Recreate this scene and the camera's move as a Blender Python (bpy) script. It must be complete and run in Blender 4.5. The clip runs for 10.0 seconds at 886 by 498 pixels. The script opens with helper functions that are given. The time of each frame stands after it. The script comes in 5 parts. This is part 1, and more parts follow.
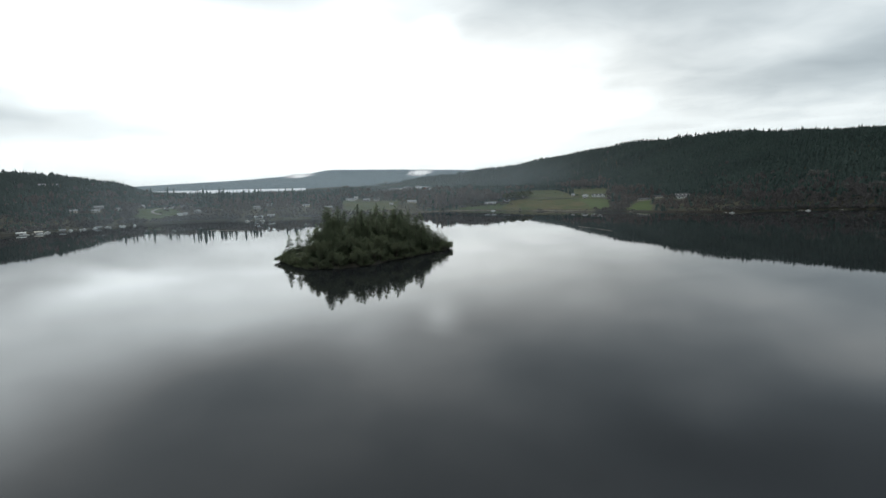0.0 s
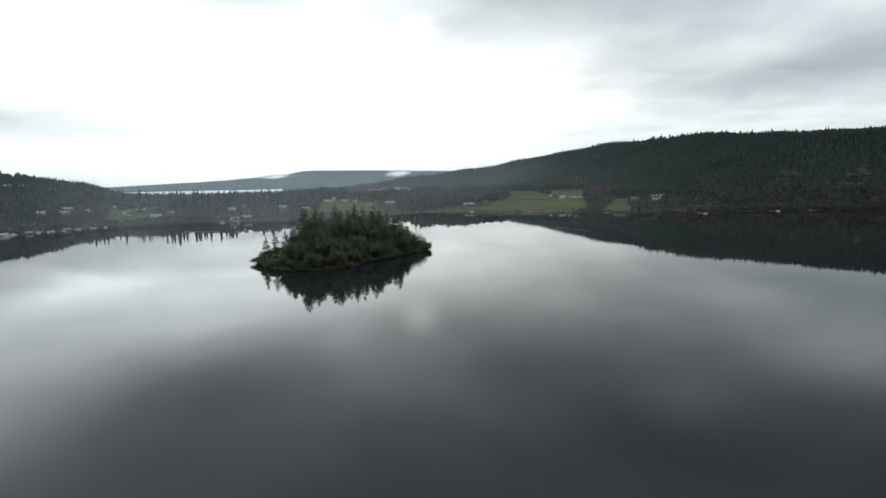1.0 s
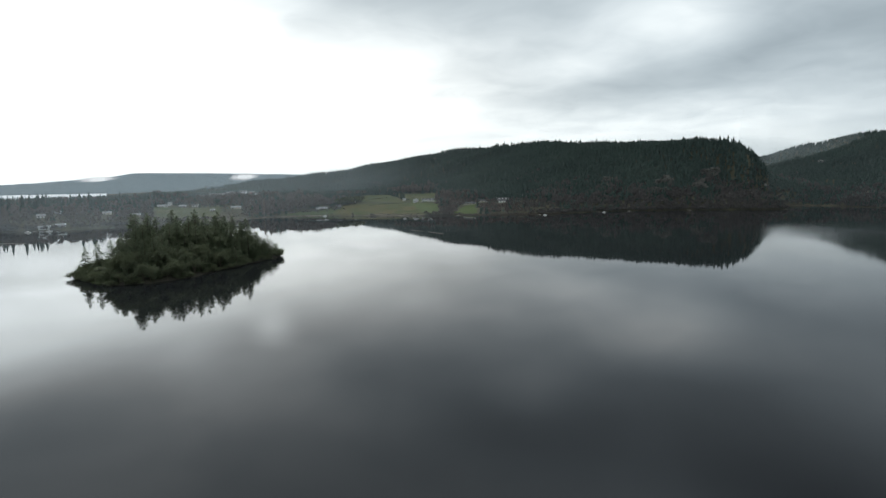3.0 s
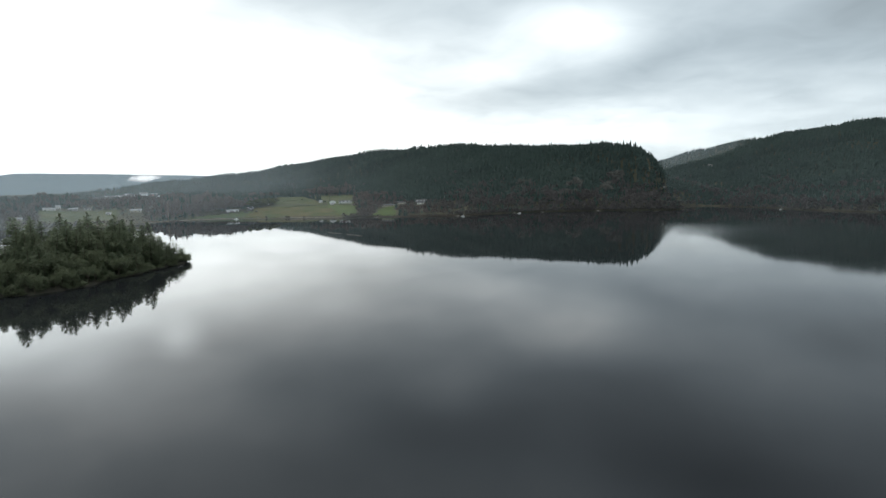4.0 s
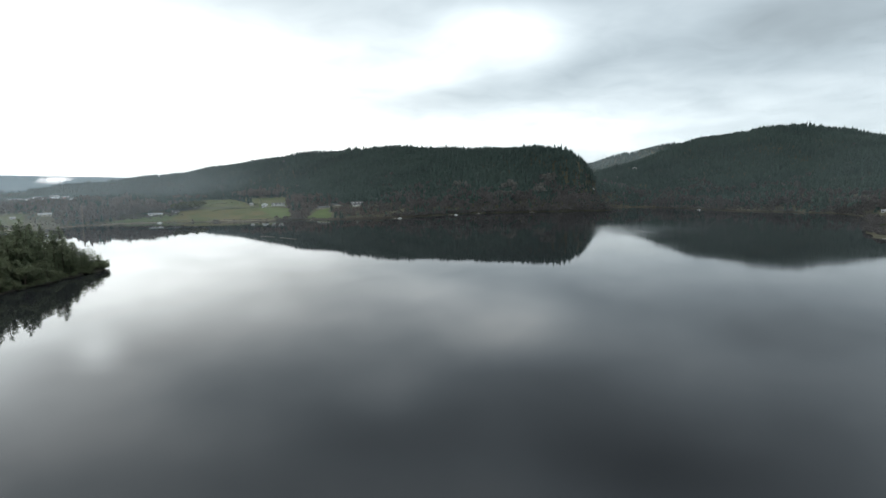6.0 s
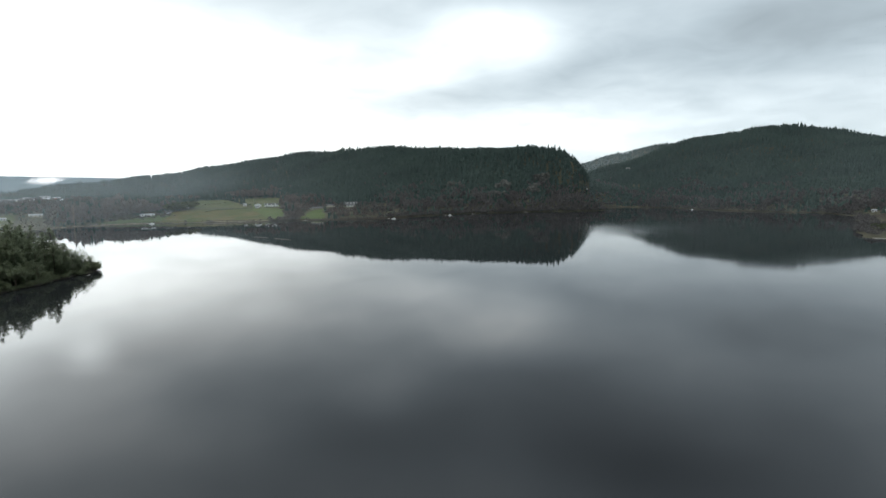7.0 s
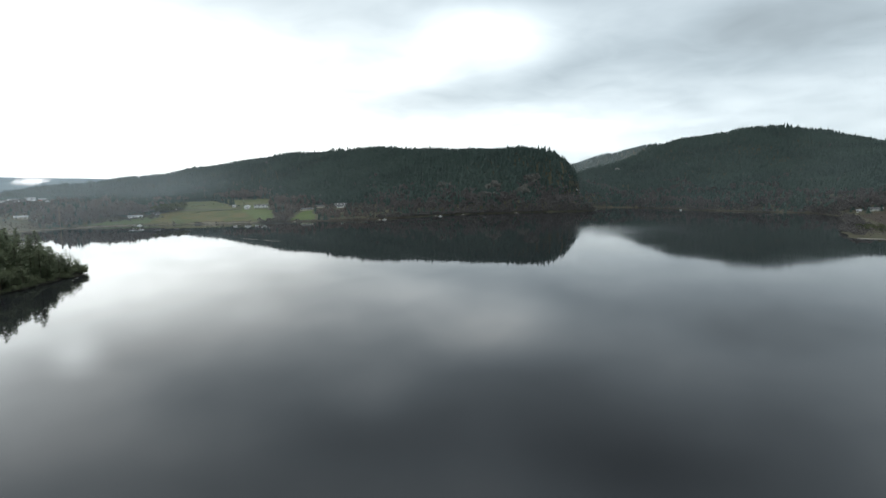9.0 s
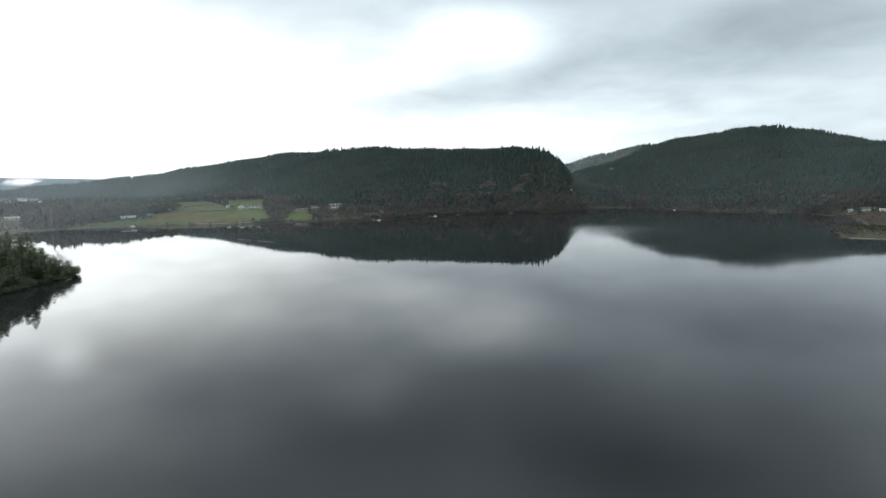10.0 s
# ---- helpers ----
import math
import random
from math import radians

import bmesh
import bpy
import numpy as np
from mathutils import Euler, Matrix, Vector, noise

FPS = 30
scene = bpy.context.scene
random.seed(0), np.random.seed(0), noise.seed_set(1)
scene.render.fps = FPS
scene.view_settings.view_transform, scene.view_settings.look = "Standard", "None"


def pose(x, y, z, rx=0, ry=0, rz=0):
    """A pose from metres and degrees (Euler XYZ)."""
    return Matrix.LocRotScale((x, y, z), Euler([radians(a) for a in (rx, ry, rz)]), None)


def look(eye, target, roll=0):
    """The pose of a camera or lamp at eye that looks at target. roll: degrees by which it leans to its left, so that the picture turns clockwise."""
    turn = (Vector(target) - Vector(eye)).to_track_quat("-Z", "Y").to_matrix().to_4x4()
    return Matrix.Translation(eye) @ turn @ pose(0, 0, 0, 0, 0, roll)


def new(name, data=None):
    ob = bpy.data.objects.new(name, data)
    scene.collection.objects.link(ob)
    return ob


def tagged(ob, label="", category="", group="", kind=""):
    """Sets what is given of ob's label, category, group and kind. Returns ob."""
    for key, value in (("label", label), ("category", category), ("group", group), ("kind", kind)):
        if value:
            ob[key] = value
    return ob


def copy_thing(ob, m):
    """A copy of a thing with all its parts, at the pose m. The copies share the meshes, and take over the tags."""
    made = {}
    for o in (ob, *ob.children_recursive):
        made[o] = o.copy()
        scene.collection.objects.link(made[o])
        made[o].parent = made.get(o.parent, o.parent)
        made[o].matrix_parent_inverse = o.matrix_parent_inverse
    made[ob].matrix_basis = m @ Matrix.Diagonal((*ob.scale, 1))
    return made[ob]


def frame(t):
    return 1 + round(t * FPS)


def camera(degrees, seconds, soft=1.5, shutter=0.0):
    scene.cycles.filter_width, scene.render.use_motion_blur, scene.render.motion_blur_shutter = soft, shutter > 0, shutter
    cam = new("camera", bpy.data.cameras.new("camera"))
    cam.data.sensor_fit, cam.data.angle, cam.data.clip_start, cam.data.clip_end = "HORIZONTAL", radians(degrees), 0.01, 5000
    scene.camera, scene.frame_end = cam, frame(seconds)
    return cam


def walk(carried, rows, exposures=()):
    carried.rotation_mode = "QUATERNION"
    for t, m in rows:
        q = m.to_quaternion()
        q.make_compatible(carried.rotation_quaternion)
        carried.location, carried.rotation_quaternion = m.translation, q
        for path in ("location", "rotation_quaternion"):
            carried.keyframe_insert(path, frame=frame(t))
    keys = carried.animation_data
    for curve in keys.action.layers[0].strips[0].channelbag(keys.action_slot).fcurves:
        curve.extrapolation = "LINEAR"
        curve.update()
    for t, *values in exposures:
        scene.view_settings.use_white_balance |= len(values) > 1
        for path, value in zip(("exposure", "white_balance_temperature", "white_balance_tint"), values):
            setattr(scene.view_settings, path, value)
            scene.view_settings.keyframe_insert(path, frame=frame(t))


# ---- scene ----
cam = camera(78.5, 10.0, soft=1.4)
# seconds, x, y, z, yaw, pitch, roll
PATH = [
    (0.0, 0.00, 0.00, 50.00, 0.00, -7.16, -1.09),
    (0.5, 0.00, 0.31, 50.02, -0.72, -7.16, -1.10),
    (1.0, 0.00, 0.54, 50.00, -2.27, -7.11, -1.06),
    (1.5, -0.03, 0.88, 49.92, -4.54, -7.06, -1.00),
    (2.0, -0.10, 1.80, 49.80, -8.53, -7.01, -0.97),
    (2.5, -0.18, 2.97, 49.62, -13.11, -6.96, -0.93),
    (3.0, -0.30, 3.96, 49.35, -17.60, -6.92, -0.87),
    (3.2, -0.35, 4.49, 49.23, -19.44, -6.91, -0.84),
    (4.3, -0.70, 8.06, 48.53, -28.55, -6.78, -0.75),
    (4.5, -0.75, 8.66, 48.43, -29.92, -6.75, -0.73),
    (5.0, -0.80, 9.91, 48.27, -31.78, -6.72, -0.71),
    (5.5, -0.80, 10.40, 48.18, -32.58, -6.70, -0.74),
    (6.8, -0.70, 10.47, 48.19, -33.53, -6.66, -0.82),
    (7.0, -0.69, 10.45, 48.23, -33.66, -6.66, -0.83),
    (7.5, -0.70, 10.45, 48.47, -33.92, -6.65, -0.85),
    (8.0, -0.70, 10.60, 48.71, -34.17, -6.66, -0.86),
    (8.5, -0.69, 10.70, 48.91, -34.41, -6.65, -0.89),
    (9.0, -0.69, 10.65, 49.14, -34.66, -6.64, -0.90),
    (9.5, -0.66, 10.58, 49.33, -34.95, -6.65, -0.91),
    (10.0, -0.63, 10.50, 49.55, -35.22, -6.65, -0.94),
]
walk(cam, [(t, pose(x, y, z, 90 + tilt, 0, yaw) @ pose(0, 0, 0, 0, 0, lean)) for t, x, y, z, yaw, tilt, lean in PATH],
     exposures=[(0.0, 0.0), (1.0, -0.01), (2.0, -0.06), (3.0, 0.11), (4.5, 0.51), (5.5, 0.55), (10.0, 0.6)])

# ---- world and sun: thin overcast, the hidden sun behind the cloud over the sea ----
SUN_AZ, SUN_EL = -20.0, 55.0


class Nodes:
    """Short hand for shader nodes."""

    def __init__(self, tree):
        self.tree = tree
        tree.nodes.clear()

    def add(self, kind, inputs=None, **values):
        node = self.tree.nodes.new(kind)
        for key, value in values.items():
            setattr(node, key, value)
        for key, value in (inputs or {}).items():
            self.put(node.inputs[key], value)
        return node

    def put(self, socket, value):
        if isinstance(value, bpy.types.NodeSocket):
            self.tree.links.new(value, socket)
        else:
            socket.default_value = value

    def m(self, op, a, b=0.0, c=0.0):
        return self.add("ShaderNodeMath", {0: a, 1: b, 2: c}, operation=op).outputs[0]

    def vec(self, x, y, z=0.0):
        return self.add("ShaderNodeCombineXYZ", {0: x, 1: y, 2: z}).outputs[0]

    def noise(self, where, scale, detail=4.0, rough=0.55, distort=0.0):
        return self.add("ShaderNodeTexNoise", {"Vector": where, "Scale": scale, "Detail": detail, "Roughness": rough,
                                               "Distortion": distort}).outputs["Fac"]

    def mix(self, fac, a, b):
        node = self.add("ShaderNodeMix", data_type="RGBA")
        for key, value in ((0, fac), (6, a), (7, b)):
            self.put(node.inputs[key], value)
        return node.outputs[2]

    def ramp(self, fac, *stops):
        node = self.add("ShaderNodeValToRGB", {0: fac})
        while len(node.color_ramp.elements) < len(stops):
            node.color_ramp.elements.new(0.5)
        for element, (where, colour) in zip(node.color_ramp.elements, stops):
            element.position, element.color = where, (*colour, 1)
        return node.outputs[0]


def make_world():
    world = bpy.data.worlds.new("overcast_sky")
    scene.world = world
    world.use_nodes = True
    n = Nodes(world.node_tree)
    way = n.add("ShaderNodeTexCoord").outputs["Generated"]
    x, y, z = n.add("ShaderNodeSeparateXYZ", {0: way}).outputs
    up = n.m("MAXIMUM", z, 0.0)
    deg = 180 / math.pi
    az = n.m("MULTIPLY", n.m("ARCTAN2", x, y), deg)
    el = n.m("MULTIPLY", n.m("ARCSINE", up), deg)
    # the cloud deck seen in perspective
    low = n.m("ADD", up, 0.14)
    deck = n.vec(n.m("DIVIDE", x, low), n.m("DIVIDE", y, low), 3.3)
    big = n.noise(deck, 0.55, 4, 0.5, 0.6)
    fine = n.noise(deck, 1.5, 2, 0.35, 0.5)
    puff = n.noise(deck, 3.4, 3, 0.5, 0.4)
    warp = n.m("SUBTRACT", big, 0.5)
    az2 = n.m("ADD", az, n.m("MULTIPLY", warp, 4.0))
    el2 = n.m("ADD", el, n.m("MULTIPLY", n.m("SUBTRACT", fine, 0.5), 2.0))

    def bank(a, e, wide, tall, tilt=0.0):
        u = n.m("DIVIDE", n.m("SUBTRACT", az2, a), wide)
        e_here = n.m("SUBTRACT", n.m("SUBTRACT", el2, e), n.m("MULTIPLY", n.m("SUBTRACT", az2, a), tilt))
        v = n.m("DIVIDE", e_here, tall)
        return n.m("EXPONENT", n.m("MULTIPLY", n.m("ADD", n.m("MULTIPLY", u, u), n.m("MULTIPLY", v, v)), -1.0))

    def bank_sum(rows):
        out = 0.0
        for amount, *shape in rows:
            out = n.m("MULTIPLY_ADD", bank(*shape), amount, out)
        return out

    glows = bank_sum([
        (0.72, -21, 8, 25, 6.5),        # the glow of the hidden sun
        (0.50, -14, 1.5, 32, 4.5),      # pale sky low over the sea
        (0.55, -30, 13, 18, 5),
        (0.40, -8, 9, 12, 4),
        (0.52, 6, 8, 10, 4.5),
        (0.15, 18, 7, 9, 4),            # bright strip over the hills
        (0.20, 30, 5.5, 10, 3),
        (0.24, 46, 4.5, 12, 2.6),
        (0.28, 39, 15.2, 6, 2.6),       # bright gaps in the deck
        (0.19, 30, 11, 10, 3),
        (0.14, 14, 13, 8, 3),
        (0.45, 0, 14.2, 1.7, 1.4),
        (0.16, -8, 16, 2.6, 1.6),
        (0.14, -7, 21.5, 5, 3),
        (0.50, -32, 9, 5, 1.4),
        (0.30, -5, 18, 10, 3),
        (0.70, -42, 18, 9, 6),
        (0.14, 27, 21, 5, 3),
        (0.24, -8, 25, 38, 8),
        (0.34, -15, 12.5, 13, 3),
        (0.10, 76, 20, 9, 7),
    ])
    greys = bank_sum([
        (-0.10, 39, 10.5, 14, 2.2, 0.1),    # grey banks
        (-0.20, 66, 13, 12, 4),
        (-0.07, 24, 10, 8, 3),
        (-0.42, -38, 6.3, 15, 1.6),
        (-0.34, -22, 4.8, 18, 1.0),
        (-0.25, -20, 18, 12, 3),
        (-0.12, 8, 18, 14, 3.0),
        (-0.20, 45, 20, 14, 4),
        (-0.15, 70, 20, 8, 6),
        (-0.12, -30, 24, 16, 5),
        (-0.10, -5, 27, 16, 5),
        (-0.34, 24, 25, 15, 6),
        (-0.36, 55, 27, 16, 5),
        (-0.14, 34, 8.5, 12, 1.8, 0.12),
    ])
    total = n.m("MULTIPLY", n.m("ADD", 0.504, n.m("ADD", glows, greys)), 1.25)
    rough = n.m("ADD", n.m("MULTIPLY", n.m("SUBTRACT", big, 0.5), 0.40), n.m("MULTIPLY", n.m("SUBTRACT", fine, 0.5), 0.40))
    near = n.add("ShaderNodeMapRange", {0: el, 1: 1.0, 2: 7.0, 3: 0.2, 4: 1.0}, interpolation_type="SMOOTHSTEP").outputs[0]
    rough = n.m("MULTIPLY_ADD", n.m("MULTIPLY", n.m("SUBTRACT", puff, 0.5), near), 0.40, n.m("MULTIPLY", rough, near))
    total = n.m("MULTIPLY", total, n.m("ADD", 1.0, rough))
    # an overcast sky is brightest overhead
    zenith = n.add("ShaderNodeMapRange", {0: el, 1: 36.0, 2: 75.0, 3: 0.0, 4: 0.7}, interpolation_type="SMOOTHSTEP").outputs[0]
    total = n.m("ADD", n.m("MAXIMUM", total, 0.15), zenith)
    # bluer where the cloud is thicker, away from the sun
    away = n.add("ShaderNodeMapRange", {0: az, 1: 5.0, 2: 50.0, 3: 0.0, 4: 1.0}, interpolation_type="SMOOTHSTEP").outputs[0]
    thick = n.mix(away, (0.83, 0.965, 1.03, 1), (0.81, 0.955, 1.04, 1))
    tint = n.mix(n.m("MULTIPLY_ADD", total, 2.0, -0.9), thick, (0.925, 1.0, 1.02, 1))
    tint = n.mix(n.m("MULTIPLY", bank(6, 9, 22, 7), 0.45), tint, (1.0, 1.0, 0.95, 1))
    clouds = n.add("ShaderNodeBackground", {"Color": tint, "Strength": total})
    sky = n.add("ShaderNodeTexSky", sky_type="NISHITA", sun_disc=False, sun_elevation=radians(SUN_EL), sun_rotation=radians(SUN_AZ))
    clear = n.add("ShaderNodeBackground", {"Color": sky.outputs[0], "Strength": 0.06})
    both = n.add("ShaderNodeMixShader", {0: 0.92, 1: clear.outputs[0], 2: clouds.outputs[0]})
    n.add("ShaderNodeOutputWorld", {0: both.outputs[0]})


make_world()
sun = new("sun", bpy.data.lights.new("sun", "SUN"))
sun.data.energy, sun.data.angle, sun.data.color = 0.6, radians(30), (1.0, 0.96, 0.9)
a, e = radians(SUN_AZ), radians(SUN_EL)
sun.matrix_world = look((math.sin(a) * math.cos(e), math.cos(a) * math.cos(e), math.sin(e)), (0, 0, 0))


# ---- materials ----
def material(name):
    made = bpy.data.materials.new(name)
    made.use_nodes = True
    return made, Nodes(made.node_tree)


def finish(n, inputs):
    shader = n.add("ShaderNodeBsdfPrincipled", inputs)
    n.add("ShaderNodeOutputMaterial", {0: shader.outputs[0]})
    return shader


def bumped(n, height, strength, distance):
    return n.add("ShaderNodeBump", {"Height": height, "Strength": strength, "Distance": distance}).outputs[0]


def leafy(name, dark, mid, light, patch=0.02, island=True):
    """Foliage: a tone per tree, broad patches and fine grain."""
    made, n = material(name)
    where = n.add("ShaderNodeNewGeometry")
    tone = where.outputs["Random Per Island"] if island else n.add("ShaderNodeObjectInfo").outputs["Random"]
    broad = n.noise(where.outputs["Position"], patch, 3)
    grain = n.noise(where.outputs["Position"], 0.9, 4, 0.7)
    fac = n.m("ADD", n.m("MULTIPLY_ADD", tone, 0.14, 0.09), n.m("ADD", n.m("MULTIPLY_ADD", broad, 1.1, -0.17), n.m("MULTIPLY_ADD", grain, 0.18, -0.14)))
    colour = n.ramp(fac, (0.1, dark), (0.5, mid), (0.95, light))
    shader = n.add("ShaderNodeBsdfPrincipled", {"Base Color": colour, "Roughness": 0.75, "Specular IOR Level": 0.15})
    through_leaf = n.add("ShaderNodeBsdfTranslucent", {"Color": n.mix(0.3, colour, (0.0, 0.0, 0.0, 1))})
    both = n.add("ShaderNodeAddShader", {0: shader.outputs[0], 1: through_leaf.outputs[0]})
    n.add("ShaderNodeOutputMaterial", {0: both.outputs[0]})
    return made


def grainy(name, a, b, scale, rough=0.85, bump=0.3, metallic=0.0, grain=8.0, span=0.2):
    """A plain surface with stains and grain."""
    made, n = material(name)
    where = n.add("ShaderNodeNewGeometry").outputs["Position"]
    fac = n.m("ADD", n.m("MULTIPLY", n.noise(where, scale, 4), 0.65), n.m("MULTIPLY", n.noise(where, scale * grain, 3), 0.35))
    colour = n.ramp(fac, (0.5 - span, a), (0.5 + span, b))
    finish(n, {"Base Color": colour, "Roughness": rough, "Metallic": metallic, "Specular IOR Level": 0.5 if rough < 0.7 else 0.12,
               "Normal": bumped(n, n.noise(where, scale * grain, 3), bump, 0.05)})
    return made


def make_water():
    made, n = material("lake_water")
    where = n.add("ShaderNodeNewGeometry").outputs["Position"]
    calm = n.noise(where, 0.006, 3, 0.5, 0.8)
    ripple = n.m("ADD", n.noise(where, 0.45, 3, 0.6), n.m("MULTIPLY", n.noise(where, 0.06, 2), 1.2))
    rough = n.m("MULTIPLY_ADD", n.m("MAXIMUM", n.m("SUBTRACT", calm, 0.45), 0.0), 0.14, 0.016)
    # stretches ruffled by the breeze
    x, y, z = n.add("ShaderNodeSeparateXYZ", {0: where}).outputs
    for cx, cy, rx, ry, much in ((500.0, 350.0, 130.0, 120.0, 0.16), (330.0, 150.0, 110.0, 60.0, 0.08)):
        u, v = n.m("DIVIDE", n.m("SUBTRACT", x, cx), rx), n.m("DIVIDE", n.m("SUBTRACT", y, cy), ry)
        breeze = n.m("EXPONENT", n.m("MULTIPLY", n.m("ADD", n.m("MULTIPLY", u, u), n.m("MULTIPLY", v, v)), -1.0))
        rough = n.m("ADD", rough, n.m("MULTIPLY", breeze, n.m("MULTIPLY", n.noise(where, 0.03, 3), much)))
    finish(n, {"Base Color": (0.0120, 0.0132, 0.0148, 1), "Roughness": rough, "IOR": 1.333, "Specular IOR Level": 0.5,
               "Normal": bumped(n, ripple, 0.035, 0.10)})
    return made


WATER = make_water()


def make_sea():
    """Wind-ruffled salt water, pale and metallic so that the bright glare is in its colour."""
    made, n = material("sea_water")
    where = n.add("ShaderNodeNewGeometry").outputs["Position"]
    finish(n, {"Base Color": (0.62, 0.66, 0.70, 1), "Metallic": 0.85, "Roughness": n.m("MULTIPLY_ADD", n.noise(where, 0.002, 3), 0.2, 0.35), "IOR": 1.333,
               "Normal": bumped(n, n.noise(where, 0.03, 4), 0.6, 8.0)})
    return made


SEA = make_sea()
FIR = leafy("fir_needles", (0.009, 0.020, 0.017), (0.018, 0.034, 0.028), (0.029, 0.046, 0.036), 0.006)
FIR_NEAR = leafy("fir_needles_near", (0.054, 0.068, 0.043), (0.083, 0.100, 0.060), (0.112, 0.120, 0.075), 0.05, False)
BROAD = leafy("broadleaf_leaves", (0.043, 0.051, 0.032), (0.063, 0.073, 0.043), (0.088, 0.096, 0.056), 0.08, False)
BARE = leafy("bare_twigs", (0.040, 0.036, 0.034), (0.054, 0.049, 0.047), (0.070, 0.064, 0.061), 0.012)
# A redder copy of BARE, lightened to put the flats' brightness into its colour
LIGHTENED_SCRUB = leafy("reddish_scrub_twigs", (0.050, 0.040, 0.035), (0.068, 0.056, 0.050), (0.090, 0.075, 0.066), 0.012)
ALDER = leafy("alder_twigs", (0.060, 0.060, 0.054), (0.074, 0.073, 0.066), (0.090, 0.088, 0.080), 0.02)
SHRUB = leafy("shrub_leaves", (0.016, 0.022, 0.010), (0.036, 0.042, 0.018), (0.068, 0.068, 0.032), 0.05)
PALE_BARK = grainy("pale_bark", (0.15, 0.115, 0.09), (0.23, 0.18, 0.145), 0.8)
BARK = grainy("bark", (0.045, 0.035, 0.028), (0.10, 0.080, 0.062), 0.8)
GROUND = grainy("wooded_ground", (0.030, 0.032, 0.018), (0.075, 0.066, 0.040), 0.015)
TURF = grainy("island_turf", (0.028, 0.045, 0.014), (0.060, 0.080, 0.028), 0.12)
MEADOW = grainy("meadow_grass", (0.033, 0.050, 0.008), (0.078, 0.063, 0.020), 0.020, span=0.07)
LAWN = grainy("mown_lawn", (0.038, 0.064, 0.012), (0.068, 0.082, 0.020), 0.03)
PASTURE = grainy("dry_pasture", (0.040, 0.054, 0.017), (0.076, 0.075, 0.032), 0.024, span=0.08)
REEDS = grainy("dead_reeds", (0.020, 0.014, 0.009), (0.042, 0.030, 0.019), 0.03)
STRAW = grainy("bleached_straw", (0.11, 0.095, 0.066), (0.19, 0.165, 0.12), 0.05)
GRAVEL = grainy("gravel", (0.16, 0.155, 0.14), (0.28, 0.27, 0.245), 0.3)
ROCK = grainy("bare_rock", (0.16, 0.16, 0.15), (0.32, 0.31, 0.29), 0.08)
WHITE = grainy("white_paint", (0.62, 0.62, 0.60), (0.78, 0.78, 0.76), 0.4, 0.5)
CREAM = grainy("cream_siding", (0.45, 0.42, 0.34), (0.58, 0.54, 0.45), 0.4, 0.6)
GREY = grainy("grey_siding", (0.22, 0.23, 0.24), (0.34, 0.35, 0.35), 0.4, 0.6)
BROWN = grainy("brown_siding", (0.12, 0.085, 0.06), (0.20, 0.15, 0.11), 0.4, 0.7)
RED = grainy("red_siding", (0.20, 0.06, 0.045), (0.30, 0.10, 0.075), 0.4, 0.7)
SHINGLE = grainy("dark_shingles", (0.055, 0.055, 0.058), (0.12, 0.12, 0.12), 0.6)
METAL_ROOF = grainy("pale_metal_roof", (0.17, 0.18, 0.19), (0.30, 0.31, 0.32), 0.3, 0.65, 0.3, 0.0, 8.0)
PLANK = grainy("weathered_planks", (0.16, 0.145, 0.125), (0.30, 0.28, 0.25), 0.5)
CONCRETE = grainy("concrete", (0.30, 0.30, 0.29), (0.42, 0.41, 0.40), 0.5)


def make_island_soil():
    """Dark earth under the trees, turf on the open tip."""
    made, n = material("island_soil")
    where = n.add("ShaderNodeNewGeometry").outputs["Position"]
    x, y, z = n.add("ShaderNodeSeparateXYZ", {0: where}).outputs
    grain = n.noise(where, 0.9, 5, 0.65)
    tip = n.m("ADD", n.add("ShaderNodeMapRange", {0: x, 1: -74.0, 2: -90.0, 3: 0.0, 4: 1.0}).outputs[0], n.m("MULTIPLY_ADD", n.noise(where, 0.15, 3), 1.2, -0.6))
    turf = n.ramp(grain, (0.3, (0.045, 0.062, 0.020)), (0.7, (0.085, 0.102, 0.040)))
    earth = n.ramp(grain, (0.3, (0.018, 0.016, 0.010)), (0.7, (0.045, 0.040, 0.026)))
    finish(n, {"Base Color": n.mix(tip, earth, turf), "Roughness": 0.9, "Normal": bumped(n, grain, 0.4, 0.2)})
    return made


ISLAND_SOIL = make_island_soil()


def make_glass():
    made, n = material("window_glass")
    finish(n, {"Base Color": (0.02, 0.025, 0.03, 1), "Roughness": 0.08, "Specular IOR Level": 0.6})
    return made


GLASS = make_glass()


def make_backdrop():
    """Wooded heights miles off, glowing, with the blue haze painted into the colour."""
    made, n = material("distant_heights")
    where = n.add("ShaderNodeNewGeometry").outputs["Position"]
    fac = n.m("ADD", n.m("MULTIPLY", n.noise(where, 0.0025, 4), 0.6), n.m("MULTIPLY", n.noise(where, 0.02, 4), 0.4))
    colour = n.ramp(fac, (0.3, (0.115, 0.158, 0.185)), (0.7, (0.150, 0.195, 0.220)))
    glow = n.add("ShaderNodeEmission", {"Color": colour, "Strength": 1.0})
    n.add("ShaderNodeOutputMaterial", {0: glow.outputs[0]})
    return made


DISTANT = make_backdrop()

# ---- mesh helpers ----
rng = np.random.default_rng(7)


